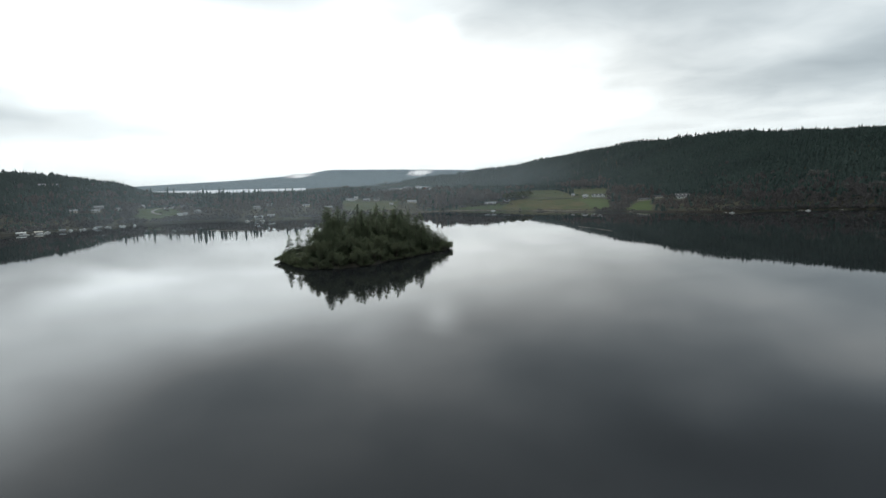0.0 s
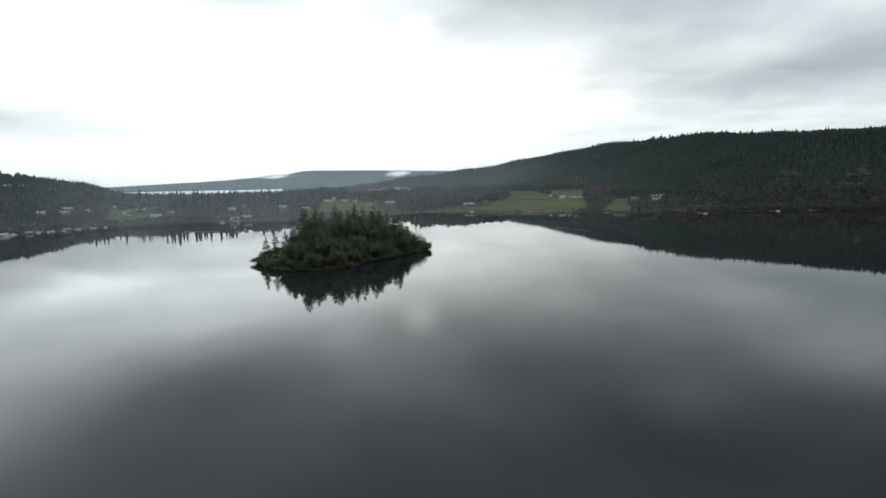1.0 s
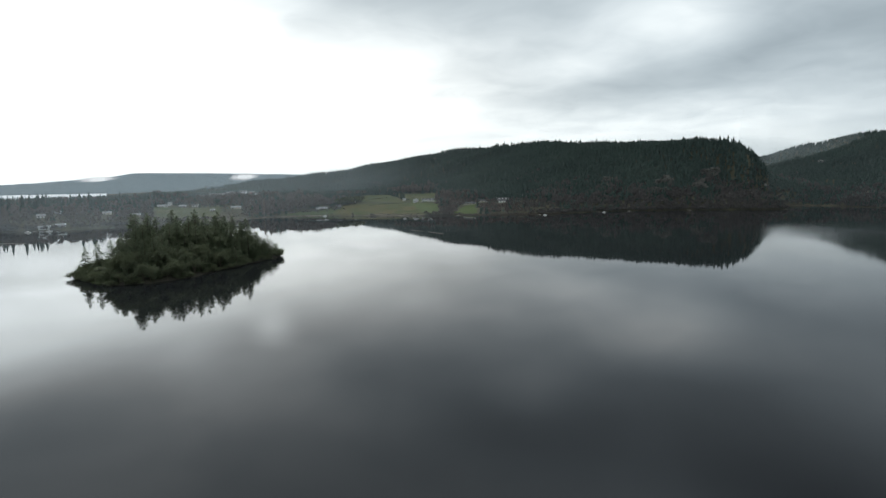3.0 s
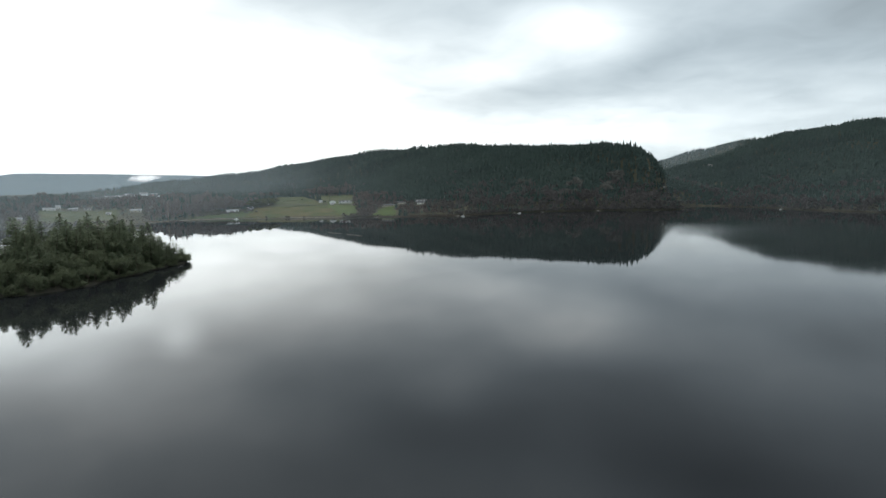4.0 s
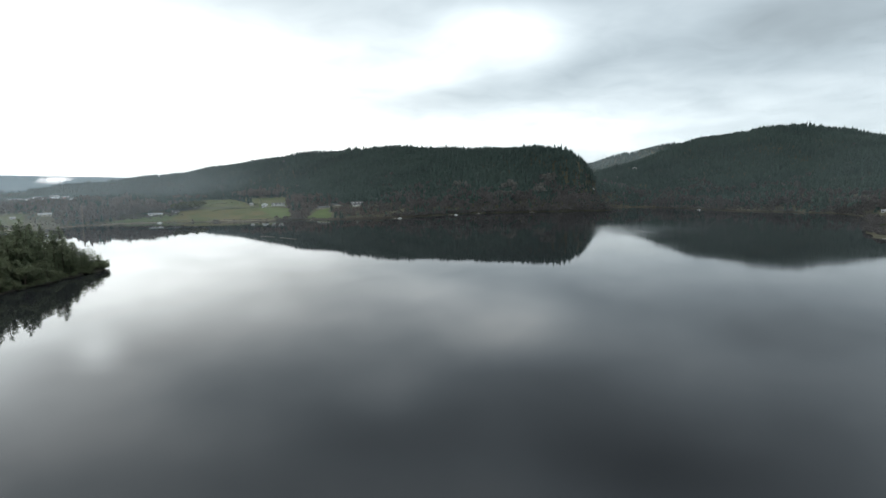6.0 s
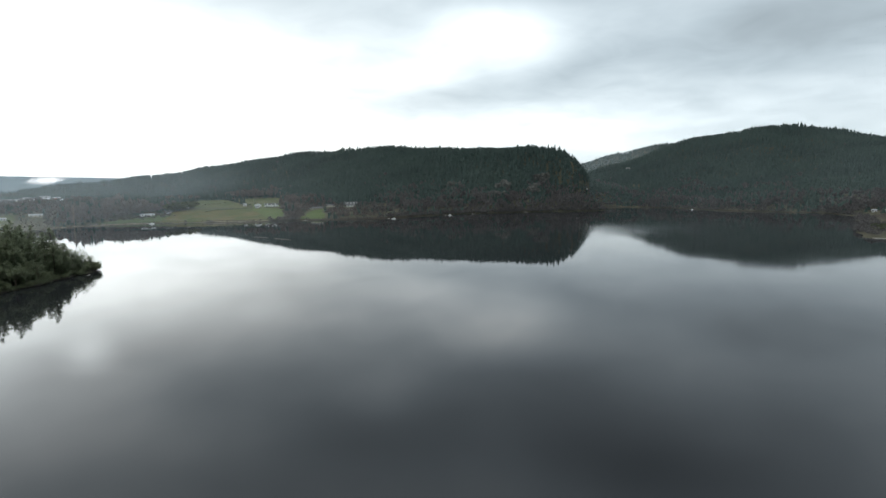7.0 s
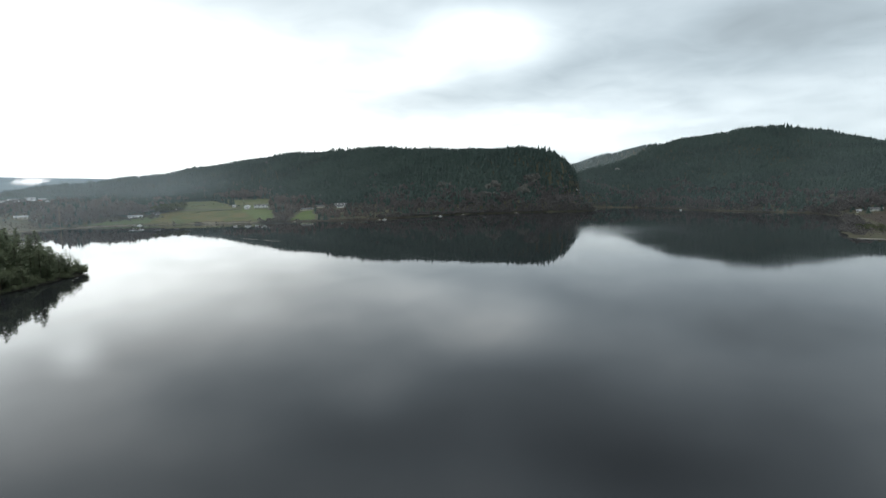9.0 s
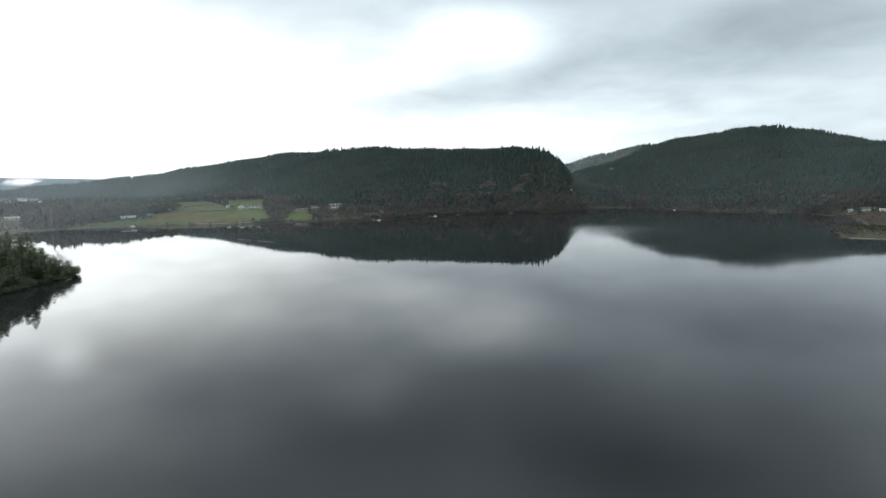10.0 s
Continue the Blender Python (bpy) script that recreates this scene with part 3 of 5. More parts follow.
# ---- houses: x, y, turn, length, depth, wall height, walls, roof, label ----
HOUSES = [
    (-523, 770, 35, 15, 9, 3.2, CREAM, METAL_ROOF, "small cream house with a pale roof above the lake"),
    (-518, 820, 30, 22, 10, 4.0, GREY, METAL_ROOF, "long grey house with a pale metal roof"),
    (-502, 787, 32, 15, 8, 3.0, WHITE, METAL_ROOF, "small white house with a pale roof"),
    (-489, 823, 28, 12, 9, 3.0, WHITE, METAL_ROOF, "white cottage with a pale roof"),
    (-484, 872, 24, 38, 10, 3.4, GREY, METAL_ROOF, "long low grey house beside a green field"),
    (-418, 832, 22, 18, 9, 3.2, WHITE, SHINGLE, "white house beside the curved lane"),
    (-402, 852, 20, 16, 9, 3.2, GREY, METAL_ROOF, "grey house with a pale metal roof"),
    (-379, 793, 18, 18, 9, 3.0, WHITE, METAL_ROOF, "white cottage near the shore"),
    (-366, 813, 75, 10, 11, 3.6, GREY, METAL_ROOF, "gabled grey house on the village grass"),
    (-425, 944, 15, 18, 9, 3.2, GREY, SHINGLE, "low grey house at the wood's edge"),
    (-398, 925, 0, 12, 8, 3.0, CREAM, METAL_ROOF, "small cream house at the wood's edge"),
    (-505, 1010, 20, 15, 10, 4.0, CREAM, METAL_ROOF, "cream house with a pale roof among firs"),
    (-704, 962, 35, 15, 9, 3.6, GREY, METAL_ROOF, "large grey house high on the wooded hill"),
    (-700, 993, 30, 11, 8, 3.6, WHITE, METAL_ROOF, "white house high on the wooded hill"),
    (-672, 1029, 28, 20, 10, 4.0, GREY, METAL_ROOF, "long grey house high on the wooded hill"),
    (-290, 851, 8, 12, 9, 3.2, WHITE, METAL_ROOF, "white house among bare trees"),
    (-284, 888, 5, 14, 8, 3.0, GREY, METAL_ROOF, "grey house with a pale roof among bare trees"),
    (-260, 770, 5, 16, 8, 3.0, WHITE, METAL_ROOF, "white boathouse with a pale roof at the waterline"),
    (-246, 780, 5, 13, 8, 3.0, GREY, METAL_ROOF, "boathouse with a pale roof at the waterline"),
    (-220, 880, 5, 14, 9, 3.2, CREAM, METAL_ROOF, "long cream house among bare trees"),
    (-183, 875, 5, 16, 9, 3.0, CREAM, METAL_ROOF, "cream bungalow with a pale roof"),
    (-167, 990, 8, 22, 9, 3.4, WHITE, METAL_ROOF, "white farmhouse beyond the flat pasture"),
    (-160, 1016, 10, 9, 8, 5.0, WHITE, METAL_ROOF, "tall white farmhouse beyond the flat pasture"),
    (-139, 1001, 0, 15, 9, 3.2, GREY, METAL_ROOF, "long pale barn beyond the flat pasture"),
    (-122, 1018, 0, 12, 8, 3.0, WHITE, SHINGLE, "small white house beyond the flat pasture"),
    (-88, 944, 0, 8, 7, 3.0, WHITE, METAL_ROOF, "small white shed on the flat pasture"),
    (-54, 972, 0, 22, 10, 3.4, CREAM, METAL_ROOF, "cream house among bare trees behind the shore reeds"),
    (-158, 1512, 6, 24, 12, 5.0, RED, SHINGLE, "reddish brown block of flats on the rise"),
    (-132, 1536, 0, 22, 12, 5.0, GREY, METAL_ROOF, "grey hall with a pale roof on the rise"),
    (-110, 1500, -6, 20, 11, 4.5, CREAM, METAL_ROOF, "cream house on the wooded rise"),
    (-98, 1552, 0, 24, 13, 6.0, WHITE, METAL_ROOF, "large white hall on the wooded rise"),
    (-84, 1524, 10, 18, 11, 4.5, WHITE, SHINGLE, "white house with a dark roof on the rise"),
    (-142, 1572, 4, 26, 12, 5.0, BROWN, METAL_ROOF, "brown house with a pale roof on the rise"),
    (-62, 1506, 6, 22, 11, 5.0, WHITE, METAL_ROOF, "white house with a pale roof on the rise"),
    (-44, 1536, -4, 20, 11, 4.5, RED, METAL_ROOF, "red house with a pale roof on the rise"),
    (-66, 1562, 0, 26, 12, 5.0, CREAM, METAL_ROOF, "long cream house on the rise"),
    (-36, 1508, 8, 16, 10, 4.5, WHITE, SHINGLE, "white cottage on the village rise"),
    (85, 960, -8, 27, 9, 3.0, WHITE, METAL_ROOF, "long white lakeside house with a pale roof"),
    (116, 975, -5, 12, 8, 3.0, GREY, SHINGLE, "small grey house at the meadow's edge"),
    (152, 1040, -12, 10, 8, 3.0, CREAM, SHINGLE, "small cream cottage above the meadow"),
    (252, 1046, -15, 8, 7, 3.6, WHITE, METAL_ROOF, "white farm shed with a pale metal roof"),
    (268, 1018, 60, 14, 14, 4.0, WHITE, METAL_ROOF, "gabled farm building in white boards"),
    (262, 1001, -15, 9, 7, 3.0, WHITE, METAL_ROOF, "low white outbuilding of the farm"),
    (288, 1002, -16, 34, 14, 4.6, WHITE, SHINGLE, "large white farmhouse with gabled dormers"),
    (338, 912, -20, 30, 10, 3.2, CREAM, SHINGLE, "long cream house with a dark roof above the lawn"),
    (374, 938, -22, 26, 10, 3.2, CREAM, SHINGLE, "pale house among bare trees"),
    (409, 926, -24, 30, 15, 4.6, GREY, SHINGLE, "large grey house with white gables and gabled dormers"),
    (398, 904, -24, 18, 10, 3.2, WHITE, SHINGLE, "white garage wing below the large grey house"),
    (470, 955, -28, 26, 9, 3.0, GREY, METAL_ROOF, "long grey house with a pale roof at the wood's edge"),
    (916, 286, -70, 22, 9, 3.4, WHITE, SHINGLE, "white house behind the reed marsh"),
    (908, 264, -70, 14, 8, 3.0, WHITE, METAL_ROOF, "white house with a pale roof behind the reed marsh"),
    (900, 300, -70, 7, 6, 2.4, WHITE, METAL_ROOF, "small white shed behind the reed marsh"),
]
for hx, hy, *_ in HOUSES:
    way = math.hypot(hx, hy)
    OPEN.append((hx, hy, 11, 11))
    for step in (18, 34, 50, 66)[:3 if 300 < hx < 450 else 1 if hx < -600 else 2]:
        OPEN.append((hx - step * hx / way, hy - step * hy / way, 9, 9))


# low brown thickets on the slope below the houses
THICKET = [(256, 835), (300, 784), (400, 750), (450, 762), (462, 860), (425, 930), (380, 935), (345, 960), (310, 960), (296, 900)]


def kept(x, y, z, d):
    ok = np.ones(x.shape, bool)
    for outline in CLEAR:
        ok &= outline_distance(x, y, outline) > 3
    return ok


# ---- the woods on the land ----
CONES, TWIGS = conifer_templates(14), bare_templates(12)


def wood(x0, x1, y0, y1, step, tall, bare_share, low_share, reach, label, twigs=None):
    """A stand of firs, with bare broadleaved trees among them, most of all near the water."""
    x, y, z, d = scatter(x0, x1, y0, y1, step)
    ok = kept(x, y, z, d) & seen_from_camera(x, y, z, d)
    x, y, z, d = x[ok], y[ok], z[ok], d[ok]
    thin = wobble(x, y, 45, 31) * 0.6 + wobble(x, y, 15, 32) * 0.4
    share = bare_share + low_share * np.exp(-((d / reach) ** 1.5) - (np.maximum(z, 0) / 52) ** 2) + 0.13 * thin
    share = smooth((share + 0.34 * thin - 0.12) / 0.66)
    share = share - 0.2 * smooth((z - 45) / 30)
    bearing = np.degrees(np.arctan2(x, y))
    brush = (outline_distance(x, y, THICKET) < 0) | ((np.abs(bearing + 4.2) < 3.2) & (y > 880) & (y < 1320))
    share = np.where(brush, 0.82, share)
    bare = rng.random(len(x)) < share
    high = tall * (0.82 + 0.25 * wobble(x, y, 70, 33)) * (rng.uniform(0.60, 1.10, len(x)) + 0.30 * (rng.random(len(x)) < 0.07))
    high *= np.where(x < -350, 0.36 + 0.64 * smooth(d / 250), np.where(x < -40, 0.36 + 0.64 * smooth(d / 170), 0.62 + 0.38 * smooth(d / 60))) * np.where(brush, rng.uniform(0.3, 0.75, len(x)), 1.0)
    # the trees are lowered by bearing from the camera so that the sea shows
    high *= 1 - 0.20 * np.exp(-(((np.degrees(np.arctan2(x, y)) + 24.5) / 4.5) ** 4)) * (y > 900) * (rng.random(len(x)) < 0.97)
    high *= 1 - 0.6 * smooth((np.degrees(np.arctan2(-x, y)) - 19.0) / 1.5) * (np.hypot(x, y) > 1600)
    p = np.column_stack([x, y, z - 0.5])
    f = ~bare
    planted("fir_wood", CONES, p[f], high[f], (0.45 * tall + 0.55 * high[f]) * rng.uniform(0.38, 0.60, f.sum()), FIR, label, "forest")
    planted("bare_wood", TWIGS, p[bare], high[bare] * 0.95, high[bare] * rng.uniform(0.42, 0.66, bare.sum()), twigs or BARE,
            "grey brown leafless trees among the firs", "forest")


def seen_from_camera(x, y, z, d):
    """Slopes that can be seen from the camera's place; the backs of the hills stay bare."""
    seen, far = np.full(x.shape, -9.0), np.hypot(x, y)
    for k in np.linspace(0.3, 0.975, 28):
        seen = np.maximum(seen, (land(x * k, y * k)[0] - 60) / (far * k))
    return (z + 34 - 60) / far > seen


wood(380, 1000, 640, 1420, 5.4, 19, 0.0, 0.62, 190, "dark fir forest covering the hill above the lake")
wood(-60, 380, 740, 1250, 5.6, 20, 0.38, 0.4, 90, "dark fir forest behind the lakeside fields", LIGHTENED_SCRUB)
wood(-160, 880, 1250, 2520, 9.0, 20, 0.05, 0, 90, "dark fir forest on the long back ridge")
wood(-620, -60, 740, 1300, 6.0, 18.5, 0.28, 0.95, 110, "mixed fir wood on the flat behind the shore", LIGHTENED_SCRUB)
wood(-900, -440, 380, 1200, 5.4, 17, 0.10, 0.7, 110, "dark fir forest on the low hill")
wood(880, 1860, -100, 1250, 6.6, 19, 0.0, 0.55, 260, "dark fir forest covering the high hill")
wood(1900, 2620, 1250, 2250, 11.0, 20, 0.0, 0, 90, "dark fir forest on the farther hill")
wood(-900, -160, 1300, 1700, 11.0, 13, 0.25, 0, 90, "scattered firs on the inland flat")
wood(-1400, -160, 1700, 2280, 13.0, 16, 0.1, 0, 90, "dark fir wood towards the sea cliffs")


def tall_firs(a0, a1, r0, r1, count, low, high, label):
    """Single tall firs between two bearings and two distances."""
    az, rad = np.radians(rng.uniform(a0, a1, count)), rng.uniform(r0, r1, count)
    x, y = rad * np.sin(az), rad * np.cos(az)
    z = land(x, y)[0]
    h = rng.uniform(low, high, count)
    planted("tall_firs", CONES, np.column_stack([x, y, z - 0.5]), h, h * rng.uniform(0.28, 0.42, count), FIR, label, "forest")


tall_firs(-24.5, -18.5, 940, 1060, 24, 20, 33, "tall single firs standing before the bright sea")
tall_firs(-30.5, -24.5, 940, 1100, 16, 18, 30, "tall single firs standing before the bright sea")
tall_firs(-18.5, -9.0, 950, 1250, 40, 17, 28, "tall firs rising above the mixed wood")


def shore_shrubs(outline, count, low, high, tall, label, spread=9.0, mat=None):
    """Leafless bushes along a stretch of the waterline."""
    p = np.array(outline, float)
    lengths = np.linalg.norm(np.diff(p, axis=0), axis=1)
    at = rng.uniform(0, lengths.sum(), count)
    k = np.searchsorted(np.cumsum(lengths), at)
    f = (at - np.concatenate([[0], np.cumsum(lengths)])[k]) / lengths[k]
    q = p[k] + (p[k + 1] - p[k]) * f[:, None] + rng.normal(0, spread, (count, 2))
    z, d = land(q[:, 0], q[:, 1])
    ok = (d > low) & (d < high)
    h = tall * rng.uniform(0.5, 1.2, count)
    planted("bank_shrubs", TWIGS, np.column_stack([q, z - 0.3])[ok], h[ok], h[ok] * rng.uniform(0.8, 1.4, count)[ok], mat or BARE, label, "shrubs")


shore_shrubs(LAKE[1:12], 1100, 0.5, 22, 5.5, "brown leafless bushes along the water's edge")
shore_shrubs(LAKE[4:9], 230, 1.0, 13, 8.5, "leafless trees along the village shore", 6.0)
shore_shrubs(LAKE[12:15], 200, 0.5, 9, 2.0, "low brown bushes below the meadow")
shore_shrubs(LAKE[14:19], 380, 0.5, 11, 2.6, "low brown bushes below the meadow", 5.0)
shore_shrubs(LAKE[18:28], 1900, 0.5, 20, 6.0, "brown leafless bushes at the foot of the hill")
shore_shrubs(LAKE[28:37], 1500, 0.5, 20, 4.5, "brown leafless bushes along the water's edge")
shore_shrubs([(575, 155), (700, 190), (860, 270), (940, 262)], 420, 1.0, 200, 1.7, "brown dead reeds and bushes on the marsh", 26.0, LIGHTENED_SCRUB)
shore_shrubs([(556, 165), (590, 182), (640, 206), (720, 240), (820, 285)], 420, 0.2, 300, 1.5, "brown dead reeds along the marsh's edge", 7.0, LIGHTENED_SCRUB)
shore_shrubs([(166, 954), (205, 978), (250, 1008)], 90, 0, 500, 1.8, "dark hedge between meadow and pasture", 1.2, FIR)
shore_shrubs([(238, 1168), (248, 1105), (260, 1046)], 70, 0, 500, 3.0, "dark hedge between the two pastures", 1.5, FIR)
shore_shrubs([(232, 806), (262, 800), (290, 900)], 220, 0, 500, 6.0, "reddish brown thicket beside the meadow", 6.0, LIGHTENED_SCRUB)
shore_shrubs([(120, 984), (150, 1024), (168, 1050)], 60, 0, 500, 13.0, "dark trees at the meadow's edge", 5.0, SHRUB)
shore_shrubs([(-330, 800), (-380, 842), (-420, 812)], 60, 0, 500, 7.0, "bare garden trees between lakeside houses", 12.0)
shore_shrubs([(-432, 742), (-452, 790), (-486, 850)], 70, 0, 500, 11.0, "tall bare trees beside the green field", 5.0)
shore_shrubs([(40, 925), (110, 940)], 40, 0, 500, 5.0, "brown leafless bushes in rough grass", 7.0)
shore_shrubs([(300, 905), (318, 960), (330, 1000)], 130, 0, 500, 11.0, "tall leafless trees between farm and lawn", 8.0, LIGHTENED_SCRUB)
shore_shrubs([(-176, 1300), (-120, 1400), (-66, 1300)], 260, 0, 2500, 5.0, "reddish brown scrub below the village", 30.0, LIGHTENED_SCRUB)
shore_shrubs([(-180, 1500), (-120, 1520), (-64, 1500)], 120, 0, 2500, 7.0, "bare garden trees among the village houses", 26.0)
shore_shrubs([(588, 172), (620, 196), (664, 214)], 90, 0.5, 500, 4.2, "dull green willow bushes on the marsh's edge", 9.0, SHRUB)
for px, py in ((789, 822), (688, 827), (606, 883), (640, 800), (728, 790)):
    shore_shrubs([(px - 12, py - 4), (px + 12, py + 4)], 12, 0, 900, 16.0, "pale grey alders standing among the firs", 7.0, ALDER)
shore_shrubs([(176, 1062), (215, 1078)], 14, 0, 500, 4.0, "scattered dark bushes on the pasture", 4.0, SHRUB)

# ---- the island ----
ISLAND = [(-106, 348), (-91, 328), (-79, 315), (-61, 314), (-46, 323), (-31, 344), (-13, 372), (4, 396), (6, 406), (-8, 422),
          (-35, 434), (-65, 427), (-92, 398), (-108, 366)]


def island_z(x, y):
    d = -outline_distance(x, y, ISLAND) + 1.6 * wobble(x, y, 7, 41)
    up = 5.0 * (1 - np.exp(-np.maximum(d, 0) / 15)) + 0.8 * smooth(d / 2.0) + 0.5 * wobble(x, y, 9, 42) * smooth(d / 8)
    return np.where(d > 0, up, np.maximum(d * 0.35, -4.0)), d


ix, iy = np.linspace(-125, 22, 118), np.linspace(298, 448, 120)
X, Y = np.meshgrid(ix, iy)
Z, D = island_z(X, Y)
isle = new("island", mesh_of("island", np.stack([X.ravel(), Y.ravel(), Z.ravel()], 1), grid_faces(118, 120), [ISLAND_SOIL]))
isle.data.polygons.foreach_set("use_smooth", np.ones(len(isle.data.polygons), bool))
tagged(isle, "low grassy island wooded with firs in the lake", "island", kind="structure")


def fir_crown(seed, whorls=34, ragged=0.35, bare_below=0.12, droop=0.25, limbs=4):
    """Branch by branch: flat drooping sprays of twigs, height 1, radius about 1."""
    r = np.random.default_rng(seed)
    verts, faces = [], []
    for k in range(whorls):
        f = bare_below + (1 - bare_below) * (k + r.uniform(0, 0.8)) / whorls
        if f > 0.985:
            continue
        size = (1 - f) ** 0.66 * (0.75 + 0.25 * min(1, f / 0.3)) + 0.05
        for _ in range(r.integers(limbs, limbs + 3)):
            if r.random() < ragged * 0.35:
                continue
            ang, long = r.uniform(0, 6.2832), size * r.uniform(1 - ragged, 1.12)
            out = np.array((math.cos(ang), math.sin(ang), 0))
            side = np.array((-out[1], out[0], 0))
            fall = droop * r.uniform(0.4, 1.4)

            def at(s):
                return out * long * s + np.array((0, 0, f + (0.05 * s - fall * 0.16 * s * s) * (0.5 + long)))

            for s in (0.25, 0.45, 0.62, 0.78, 0.92):
                base = at(s)
                for sign in (-1, 1):
                    reach = (0.34 * (1 - s) + 0.10) * long * r.uniform(0.6, 1.2)
                    tip = base + side * sign * reach + out * reach * r.uniform(0.3, 0.9) + np.array((0, 0, r.normal(-0.006, 0.008)))
                    back = at(max(0, s - 0.2)) + np.array((0, 0, r.normal(0, 0.006)))
                    n = len(verts)
                    verts += [tuple(back), tuple(tip), tuple(at(min(1, s + 0.12)))]
                    faces.append((n, n + 1, n + 2))
    n = len(verts)
    for j in range(5):
        ang = 6.28 * j / 5
        verts += [(0, 0, 1.0), (0.05 * math.cos(ang), 0.05 * math.sin(ang), 0.93), (0.05 * math.cos(ang + 1.3), 0.05 * math.sin(ang + 1.3), 0.94)]
        faces.append((n + 3 * j, n + 3 * j + 1, n + 3 * j + 2))
    return np.array(verts), np.array(faces)


def tube(bm, points, radii, sides=7):
    """A tapered limb along points."""
    rings = []
    for i, (p, r) in enumerate(zip(points, radii)):
        q = (Vector(points[min(i + 1, len(points) - 1)]) - Vector(points[max(i - 1, 0)])).to_track_quat("Z", "X")
        rings.append([bm.verts.new(Vector(p) + q @ Vector((r * math.cos(6.2832 * j / sides), r * math.sin(6.2832 * j / sides), 0))) for j in range(sides)])
    for a, b in zip(rings, rings[1:]):
        for j in range(sides):
            bm.faces.new((a[j], a[(j + 1) % sides], b[(j + 1) % sides], b[j]))
    bm.faces.new(rings[-1])


def fir_tree(seed, tall, wide, label, **shape):
    r = random.Random(seed)
    tree = tagged(new("fir_tree"), label, "tree", "trees on the island")
    bm = bmesh.new()
    bend = [(r.uniform(-0.15, 0.15) * i, r.uniform(-0.15, 0.15) * i, tall * i / 5 - 0.6) for i in range(6)]
    bend[5] = (bend[5][0], bend[5][1], tall * 0.98)
    tube(bm, bend, [0.012 * tall * (1.15 - i / 5.2) + 0.03 for i in range(6)])
    part("trunk", bm, BARK, tree)
    v, f = fir_crown(seed, **shape)
    part("crown", mesh_of("crown", v * (wide, wide, tall), f, [FIR_NEAR]), FIR_NEAR, tree)
    return tree


def broad_tree(seed, tall, wide, label, leaves=900, name="broadleaf_tree", mat=None):
    """Forked limbs under lobes of leaf sprays."""
    r, q = random.Random(seed), np.random.default_rng(seed)
    tree = tagged(new(name), label, "tree" if tall > 5 else "shrub", "trees on the island")
    bm = bmesh.new()
    tube(bm, [(0, 0, -0.5), (0.1, 0, tall * 0.2), (0.2, 0.15, tall * 0.42)], [0.03 * tall, 0.024 * tall, 0.018 * tall])
    lobes = []
    for k in range(8):
        ang, rise = 6.28 * (k + r.uniform(-0.3, 0.3)) / 8, r.uniform(0.45, 0.92)
        reach = wide * 0.5 * r.uniform(0.35, 0.8) * (1.25 - rise * 0.6)
        tip = (math.cos(ang) * reach, math.sin(ang) * reach, tall * rise)
        tube(bm, [(0.15, 0.1, tall * 0.36), (tip[0] * 0.5, tip[1] * 0.5, tall * (0.36 + rise) / 2 + 0.2), tip], [0.014 * tall, 0.010 * tall, 0.004 * tall], 5)
        lobes.append((tip, wide * r.uniform(0.18, 0.30)))
    part("trunk", bm, BARK, tree)
    verts = []
    for _ in range(leaves):
        tip, size = lobes[r.randrange(8)]
        p = np.array(tip) + q.normal(0, 0.5, 3) * size * (1, 1, 0.75)
        p[2] = max(p[2], 0.25)
        u, w = q.normal(0, 1, 3), q.normal(0, 1, 3)
        u, w = u / np.linalg.norm(u), w / np.linalg.norm(w)
        s = q.uniform(0.35, 0.85) * (0.5 + wide / 16)
        verts += [p - u * s, p + w * s * 0.7, p + u * s]
    part("crown", mesh_of("crown", np.array(verts), np.arange(len(verts)).reshape(-1, 3), [mat or BROAD]), BROAD, tree)
    return tree


